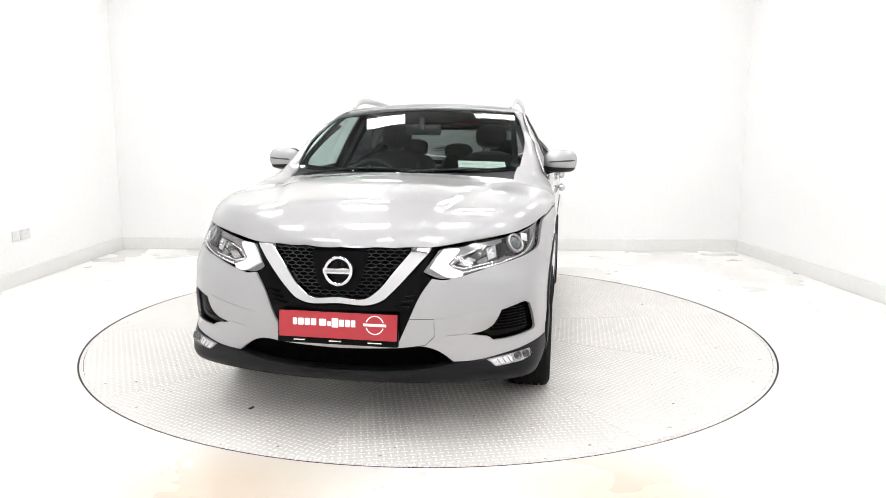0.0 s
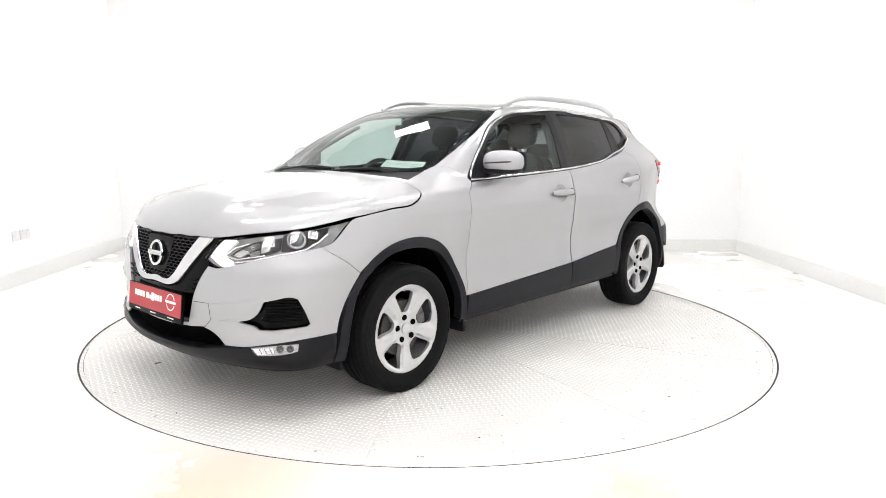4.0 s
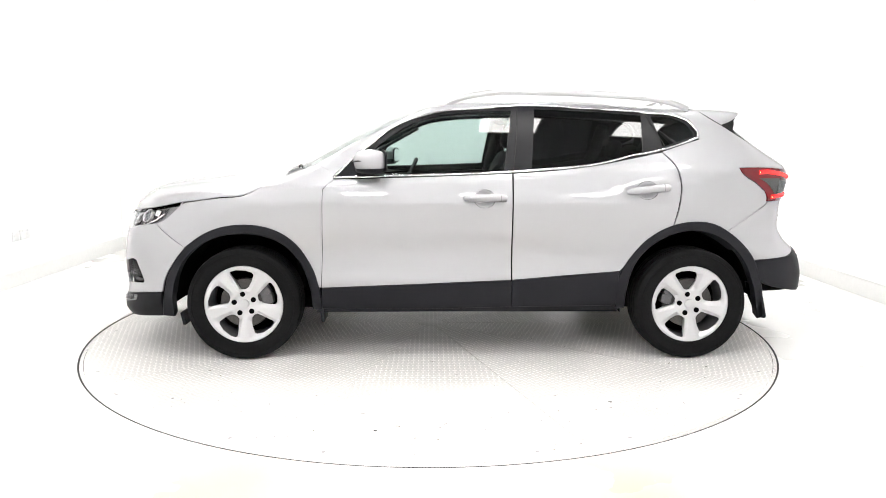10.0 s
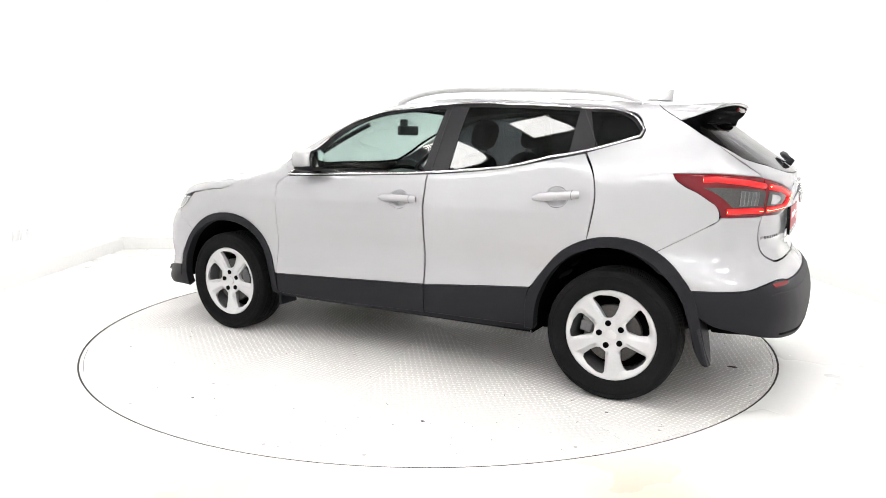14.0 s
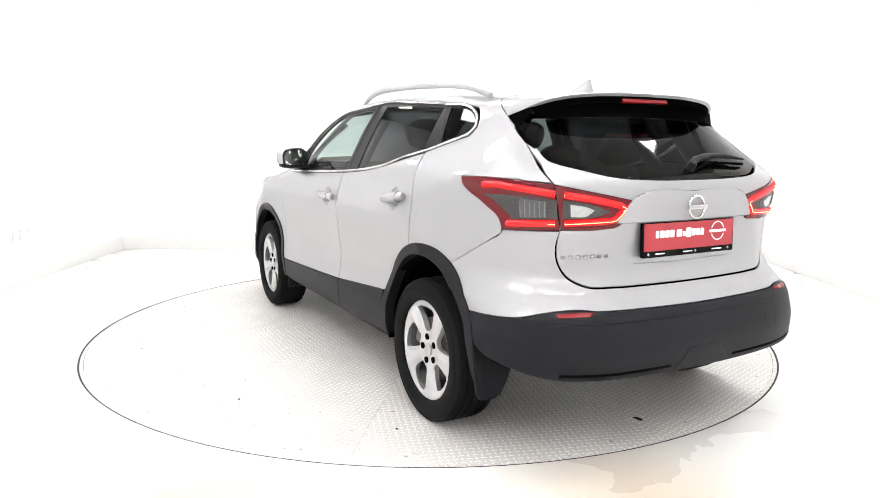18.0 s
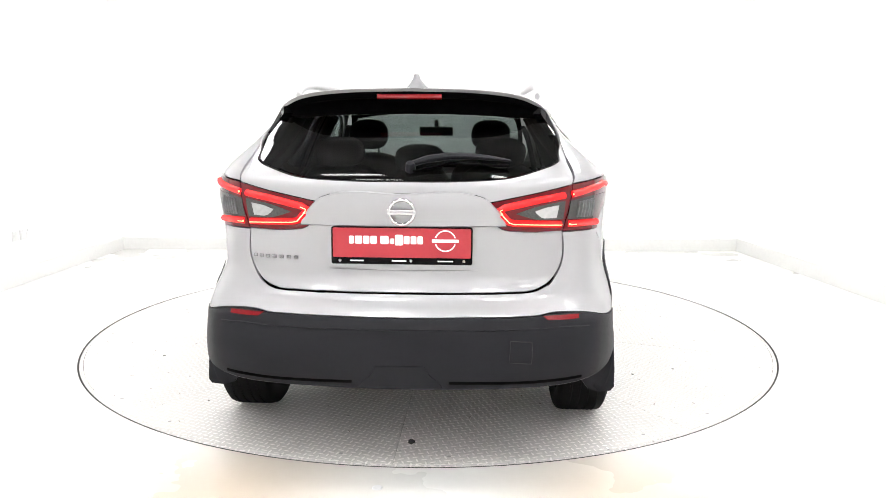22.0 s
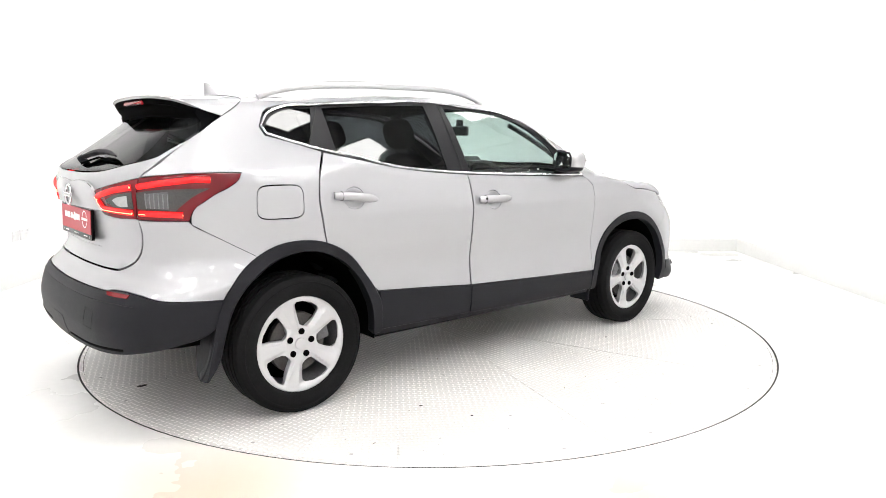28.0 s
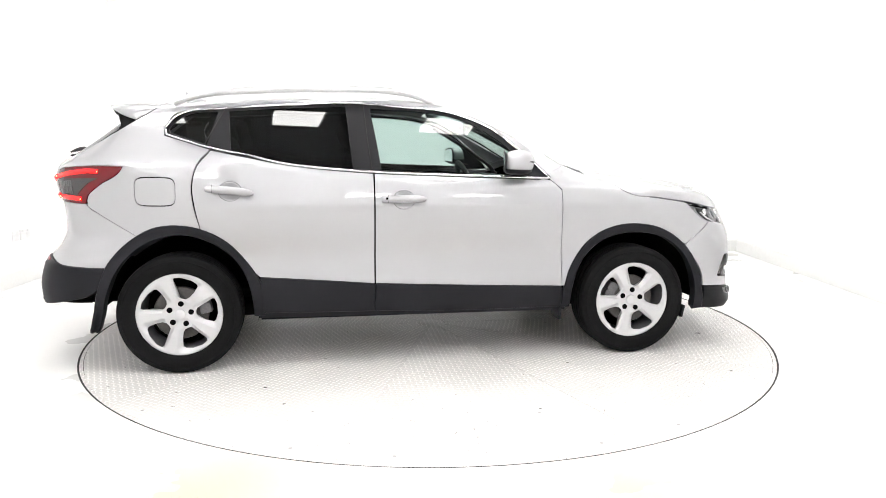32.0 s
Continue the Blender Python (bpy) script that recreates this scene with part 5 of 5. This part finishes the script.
    strip("crease", "b", [(-.30, .800), (0, .796), (.30, .800)], .003, PAINT, gate, "pressed crease line", .0, .5)
    panel("diffuser", "b", both([(0, .462), (.085, .46), (.105, .425), (.135, .398), (.15, .372), (0, .37)]), CLAD, low, "black lower bumper insert", off=.006, depth=.02, edge=.003)
    number_plate("rear_plate", -1, (-2.058, .003, .896), 2, gate, "red dealer plate in a black holder")
    p, n = skin_at("b", 0, 1.030, .022)
    badge(-1, tuple(p), 3, gate, .046)
    # model lettering as plain bars
    for i in range(7):
        u = .597 - .028 * i
        p, n = skin_at("b", u, .840, .002)
        q = Vector((-1, 0, 0)).rotation_difference(n).to_matrix()
        part("letter_bar", box_bm((.003, .018, .013), tuple(p), q, .001), LETTER, gate, "dull chrome letter bar")
    # wiper
    wp = skin_line("b", [(-.03, 1.182), (-.10, 1.200), (-.20, 1.211), (-.30, 1.211), (-.38, 1.204), (-.44, 1.195)], .024)
    v, f = tube(wp, [.014, .019, .018, .015, .012, .005], 8, .8)
    w = solid("rear_wiper", v, f, CLAD, gate, "black rear wiper", 50)
    p, n = skin_at("b", -.03, 1.178, .0)
    part("wiper_pivot", lathe_bm([(0, .038), (.014, .036), (.018, .028), (.020, .0)], p, n, 18), CLAD, w, "black pivot cap")
    strip("wiper_blade", "b", [(-.04, 1.168), (-.20, 1.198), (-.43, 1.188)], .005, DARK, w, "black rubber blade", .008)
    # roof-edge spoiler: a painted blade from the roof to a thin trailing edge, black beneath
    def trace(pts, n=25):
        p = np.array([tuple(q) for q in pts])
        d = np.concatenate([[0], np.cumsum(np.linalg.norm(np.diff(p, axis=0), axis=1))])
        s = np.linspace(0, d[-1], n)
        return np.stack([curve(list(zip(d, p[:, i])))(s) for i in range(3)], -1)

    front = trace([skin_at("t", -1.452, 0)[0], skin_at("t", -1.445, .3)[0], skin_at("t", -1.425, .46)[0], skin_at("l", -1.442, 1.474)[0], skin_at("l", -1.495, 1.436)[0], skin_at("l", -1.556, 1.399)[0]])
    back = trace([(-1.775, 0, 1.499), (-1.77, .2, 1.496), (-1.752, .36, 1.486), (-1.722, .455, 1.472), (-1.675, .525, 1.448), (-1.62, .570, 1.420), (-1.562, .589, 1.399)])
    inner = trace([skin_at("b", 0, 1.400)[0], skin_at("b", .30, 1.398)[0], skin_at("b", .55, 1.392)[0], skin_at("b", .70, 1.385)[0], (-1.60, .545, 1.385), (-1.575, .555, 1.39)])
    fade = smooth(np.linspace(0, 1, 25), 1.0, .75)[:, None]
    lip = back + np.array([.006, 0, -.011]) * fade + np.array([.003, -.003, -.001])
    sill = lip + np.array([.012, 0, -.024]) * fade

    def loft(rows):
        """Faces through rows of points given from the middle outwards, mirrored over the middle."""
        full = [np.concatenate([(r * [1, -1, 1])[:0:-1], r]) for r in rows]
        m = len(full[0])
        return [tuple(p) for r in full for p in r], [(i * m + j, i * m + j + 1, (i + 1) * m + j + 1, (i + 1) * m + j) for i in range(len(full) - 1) for j in range(m - 1)]
    rows = []
    for t in np.linspace(0, 1, 9):
        bulge = np.stack([0 * fade[:, 0], .006 * (1 - fade[:, 0]), .007 * fade[:, 0]], -1) * math.sin(math.pi * t)
        rows.append(front * (1 - t) + back * t + bulge)
    v, f = loft(rows + [lip])
    sp = solid("roof_spoiler", v, f, PAINT, gate, "silver roof-edge spoiler", 40)
    rows = [lip]
    for t in np.linspace(0, 1, 8):
        mid = np.stack([inner[:, 0] - .01, inner[:, 1], sill[:, 2] + .004], -1)
        rows.append(sill * (1 - t) ** 2 + mid * 2 * t * (1 - t) + inner * t * t)
    v, f = loft(rows)
    solid("spoiler_underside", v, f, DARK, sp, "deep black underside", 40)
    for k in (1, -1):
        v, f = tube([tuple(p * [1, k, 1] + np.array([0, 0, .0])) for p in front[8:]], .0022, 6)
        solid("spoiler_gap", v, f, SEAM, sp, "dark gap beside the spoiler", 60)
        rim = [(-1.556, .589, 1.399), (-1.61, .574, 1.414), (-1.655, .545, 1.432), (-1.66, .545, 1.405), (-1.645, .570, 1.372), (-1.655, .590, 1.346), (-1.677, .612, 1.318), (-1.65, .608, 1.338), (-1.60, .597, 1.370)]
        pts = [(x, k * y, z) for x, y, z in rim]
        inn = [(x + .006, k * (y - .035), z - .002) for x, y, z in rim]
        m = len(pts)
        F = [tuple(range(m)), tuple(range(2 * m - 1, m - 1, -1))] + [(i, (i + 1) % m, m + (i + 1) % m, m + i) for i in range(m)]
        solid("spoiler_fin", pts + inn, F, GLOSS, sp, "gloss black side fin", 20)
    part("stop_light", box_bm((.016, .265, .017), (-1.757, 0, 1.466), Matrix.Rotation(radians(25), 3, "Y"), .003), RED_REFLECTOR, sp, "red high stop lamp")
    # aerial fin
    V = []
    for s in np.linspace(0, 1, 10):
        z = 1.527 + .063 * s
        f0, f1 = -1.205 - .155 * s ** .8, -1.388 - .004 * s
        w = .040 * (1 - s) ** 2 + .015 * (1 - .35 * s ** 3)
        for a in np.linspace(0, 2 * math.pi, 20, endpoint=False):
            c = math.cos(a)
            V.append(((f0 + f1) / 2 + (f0 - f1) / 2 * c, w * math.sin(a) * (1 - .45 * c), z - .016 * s * max(0.0, c)))
    F = [(i * 20 + j, i * 20 + (j + 1) % 20, (i + 1) * 20 + (j + 1) % 20, (i + 1) * 20 + j) for i in range(9) for j in range(20)] + [tuple(9 * 20 + j for j in range(20))]
    solid("aerial_fin", V, F, PAINT, car, "silver shark-fin aerial", 50)


def build_wipers():
    for a, b, c in (((1.085, -.58), (1.06, -.25), (1.085, .02)), ((1.115, .06), (1.055, .34), (1.03, .47))):
        pts = []
        for t in np.linspace(0, 1, 12):
            x = (1 - t) ** 2 * a[0] + 2 * t * (1 - t) * b[0] + t * t * c[0]
            y = (1 - t) ** 2 * a[1] + 2 * t * (1 - t) * b[1] + t * t * c[1]
            pts.append((x, y, float(top(x, y)) - .005 + .006 * math.sin(math.pi * t)))
        v, f = tube(pts, [.009, .009] + [.007] * 8 + [.006, .004], 8, .8)
        w = solid("windscreen_wiper", v, f, CLAD, car, "black windscreen wiper", 50)
        p = pts[1]
        part("wiper_cap", lathe_bm([(0, .010), (.010, .009), (.014, .003), (.015, -.012)], p, (.3, 0, .95), 16), CLAD, w, "black pivot cap")


build_mirrors()
build_handles()
build_headlights()
build_front_details()
build_rear_details()
build_wipers()
# ---- cabin ----
def rounded(name, size, at, mat, parent, label="", turn=None, bevel=.03):
    return part(name, box_bm(size, at, turn, min(bevel, min(size) * .45), 3), mat, parent, label, 60)


def cabin_seat(x, y):
    lean = Matrix.Rotation(radians(-17), 3, "Y")
    root = empty("seat", (0, 0, 0))
    root.parent = car
    root.location = (x, y, .5)
    ORIGIN[root] = Vector((x, y, .5))
    tagged(root, "dark cloth seat with a headrest")
    rounded("cushion", (.50, .50, .16), (x + .05, y, .60), SEAT, root, "", Matrix.Rotation(radians(-6), 3, "Y"), .05)
    v, f = egg((0, 0, 0), (.075, .245, .33), 3.2)
    v = [tuple(lean @ Vector(p) + Vector((x - .27, y, .90))) for p in v]
    solid("backrest", v, f, SEAT, root, "", 60)
    for k in (1, -1):
        v, f = egg((.03, k * .205, -.04), (.075, .05, .27), 2.4)
        v = [tuple(lean @ Vector(p) + Vector((x - .27, y, .90))) for p in v]
        solid("side_bolster", v, f, SEAT, root, "", 60)
        c = lean @ Vector((0, k * .055, .33)) + Vector((x - .27, y, .90))
        d = lean @ Vector((0, k * .055, .42)) + Vector((x - .27, y, .90))
        v, f = tube([tuple(c), tuple(d)], .007, 8)
        solid("headrest_post", v, f, CHROME, root, "chrome post", 60)
    v, f = egg((0, 0, 0), (.055, .118, .090), 2.7)
    v = [tuple(lean @ Vector(p) + lean @ Vector((.01, 0, .445)) + Vector((x - .27, y, .90))) for p in v]
    solid("headrest", v, f, SEAT, root, "", 60)


for sy in (.37, -.37):
    cabin_seat(.02, sy)


def rear_bench():
    root = empty("rear_bench", (0, 0, 0))
    root.parent = car
    root.location = (-.85, 0, .5)
    ORIGIN[root] = Vector((-.85, 0, .5))
    tagged(root, "dark cloth rear bench with three headrests")
    rounded("cushion", (.50, 1.24, .16), (-.72, 0, .61), SEAT, root, "", None, .05)
    lean = Matrix.Rotation(radians(-20), 3, "Y")
    for y, w in ((.40, .46), (0, .32), (-.40, .46)):
        v, f = egg((0, 0, 0), (.075, w / 2, .31), 3.4)
        v = [tuple(lean @ Vector(p) + Vector((-1.04, y, .88))) for p in v]
        solid("backrest", v, f, SEAT, root, "", 60)
        v, f = egg((0, 0, 0), (.045, .125, .075), 2.7)
        v = [tuple(lean @ Vector(p) + Vector((-1.165, y, 1.235 if y else 1.20))) for p in v]
        solid("headrest", v, f, SEAT, root, "", 60)


rear_bench()


def dashboard():
    prof = [(1.02, .98), (.90, 1.035), (.74, 1.045), (.60, 1.035), (.52, 1.0), (.50, .93), (.52, .80), (.60, .62), (.95, .55)]
    ys = np.linspace(-.70, .70, 15)
    V = []
    for y in ys:
        hump = .035 * math.exp(-((y + .37) / .17) ** 2)
        for x, z in prof:
            V.append((x - .06 * (abs(y) / .7) ** 2 * (1 if x > .8 else 0), y, z + (hump if .5 < x < .8 and z > .99 else 0)))
    n = len(prof)
    F = [(i * n + j, i * n + j + 1, (i + 1) * n + j + 1, (i + 1) * n + j) for i in range(len(ys) - 1) for j in range(n - 1)]
    d = solid("dashboard", V, F, TRIM, car, "dark moulded dashboard", 50)
    rounded("screen", (.02, .22, .13), (.525, 0, .95), GLOSS, d, "black centre screen", Matrix.Rotation(radians(-15), 3, "Y"), .008)
    turn = Matrix.Rotation(radians(-24), 3, "Y")
    c = Vector((.40, -.37, .985))
    pts = [tuple(c + turn @ Vector((0, .185 * math.cos(a), .185 * math.sin(a)))) for a in np.linspace(0, 2 * math.pi, 36, endpoint=False)]
    v, f = tube(pts, .016, 10, 1.0, True)
    s = solid("steering_wheel", v, f, TRIM, car, "dark leather steering wheel", 60)
    rounded("wheel_boss", (.05, .15, .12), tuple(c + Vector((.02, 0, -.01))), TRIM, s, "", turn, .02)
    for k in (1, -1):
        v, f = tube([tuple(c + turn @ Vector((.01, k * .06, -.01))), tuple(c + turn @ Vector((0, k * .18, -.01)))], .016, 8, .6)
        solid("spoke", v, f, ALLOY, s, "silver-grey spoke", 60)
    v, f = tube([tuple(c + turn @ Vector((.01, 0, -.04))), tuple(c + turn @ Vector((0, 0, -.18)))], .018, 8, .6)
    solid("spoke", v, f, TRIM, s, "", 60)
    v, f = tube([tuple(c + Vector((.02, 0, 0))), tuple(c + Vector((.20, 0, -.06)))], .035, 10)
    solid("steering_column", v, f, TRIM, s, "", 60)
    m = rounded("rear_view_mirror", (.03, .24, .065), (.42, 0, 1.362), TRIM, car, "dark interior mirror", None, .014)
    rounded("mirror_stalk", (.05, .03, .08), (.455, 0, 1.402), TRIM, m, "", None, .01)


dashboard()


def cabin_shell():
    panel("headlining", "t", both_t([(.20, 0), (.2, .5), (-.3, .53), (-1.3, .52), (-1.5, .45), (-1.52, 0)]), HEADLINER, car, "grey cloth headlining", off=-.035, depth=.004, step=.08, gap=0)
    for s in "lr":
        k = 1 if s == "l" else -1
        panel("door_lining", s, [(.80, .50), (.80, 1.055), (.30, 1.075), (-.25, 1.10), (-.6, 1.13), (-.9, 1.17), (-1.15, 1.21), (-1.5, 1.16), (-1.75, 1.12), (-1.80, .95), (-1.64, .88), (-1.315, .86), (-1.0, .76), (-.86, .55), (-.86, .40), (.84, .36)], TRIM, car, "dark door linings", off=-.05, depth=.01, step=.06, gap=0)
        # dark metal just behind the outer panels closes their gaps
        panel("inner_structure", s, [(1.62, .92), (1.3, .97), (1.12, 1.06), (.95, 1.11), (.80, 1.06), (.3, 1.072), (-.25, 1.096), (-.5, 1.115), (-.73, 1.143), (-.95, 1.185), (-1.13, 1.222), (-1.36, 1.29), (-1.6, 1.30), (-1.86, 1.17), (-1.90, .95), (-1.78, .70), (-1.70, .60),
                                    (-1.60, .70), (-1.45, .80), (-1.315, .818), (-1.19, .795), (-1.065, .73), (-.96, .61), (-.90, .5), (-.89, .28), (.875, .28), (.90, .45), (.96, .60), (1.03, .695), (1.2, .785), (1.333, .795), (1.46, .772), (1.56, .73), (1.66, .64), (1.78, .72), (1.74, .80)], DARK, car, "dark inner structure", off=-.016, depth=.006, step=.05, gap=0)
        # pillars of the cabin
        for a, b, r in (((.86, 1.08), (.33, 1.44), .020), ((-.25, 1.08), (-.32, 1.47), .045), ((-1.08, 1.20), (-1.13, 1.44), .05), ((-1.45, 1.2), (-1.45, 1.44), .06)):
            strip("pillar_trim", s, [a, b], r, TRIM, car, "cabin pillar trim", -.06, .7)
    for s in "lr":
        panel("quarter_lining", s, [(-1.385, 1.25), (-1.405, 1.33), (-1.37, 1.42), (-1.30, 1.46), (-1.45, 1.468), (-1.56, 1.385), (-1.70, 1.29), (-1.83, 1.19), (-1.62, 1.17), (-1.43, 1.20)], TRIM, car, "dark quarter-pillar lining", off=-.022, depth=.006, step=.05, gap=0)
    rounded("cabin_floor", (2.9, 1.3, .06), (-.45, 0, .40), DARK, car, "dark cabin carpet", None, .02)
    rounded("parcel_shelf", (.62, 1.10, .025), (-1.55, 0, 1.055), TRIM, car, "dark load cover", None, .008)
    rounded("bulkhead", (.05, 1.35, .62), (1.02, 0, .70), DARK, car, "dark bulkhead", None, .01)
    rounded("tail_lining", (.03, 1.10, .45), (-1.93, 0, .86), DARK, car, "dark tailgate lining", None, .01)
    # pale sticker low on the screen
    def place(u, w):
        return np.array([(x, y, float(top(x, y)) - .016) for x, y in zip(u, w)])
    note = sheet("screen_sticker", place, lambda p: np.tile([.5, 0, .86], (len(p), 1)), [(.935, .315), (.882, .585), (.945, .60), (.998, .33)], PAPER, car, "pale printed strip behind the windscreen", depth=.0015, step=.03, rough_outline=True)

    def print_at(u, w):
        return place(u, w) + np.array([.001, 0, .0016])
    for a, b, c, d in ((.30, .62, .15, .22), (.05, .95, .42, .48), (.10, .80, .60, .64), (.55, .92, .76, .81)):
        def corner(f, g):
            return (.935 - .053 * f + .063 * g, .315 + .27 * f + .015 * g)
        sheet("print_bar", print_at, lambda p: np.tile([.5, 0, .86], (len(p), 1)), [corner(a, c), corner(b, c), corner(b, d), corner(a, d)], GREY_PRINT, note, depth=.0004, step=.05, rough_outline=True)


cabin_shell()
part("underbody", box_bm((2.7, 1.30, .08), (.12, 0, .30), bevel=.03), DARK, car, "dark underbody")
# ---- movement: turntable and car turn together, clockwise from above ----
TURN = [(0.0, -101.54), (3.5, -129.00), (6.0, -148.62), (8.0, -164.31), (10.0, -180.00), (12.0, -195.69), (14.0, -211.36), (16.0, -227.03),
        (18.0, -242.68), (20.0, -258.33), (22.0, -273.97), (25.5, -301.28), (28.0, -320.78), (30.0, -336.38), (32.0, -351.97)]


def motions():
    walk(table, [(t, pose(0, 0, 0, 0, 0, a)) for t, a in TURN])
    walk(car, [(t, pose(0, 0, 0, 0, 0, a + YAW)) for t, a in TURN])


# parts of the car were drawn from its own middle: shift them to the axis on which it turns
for ob in car.children:
    ob.location += Vector((AX, AY, 0))
motions()
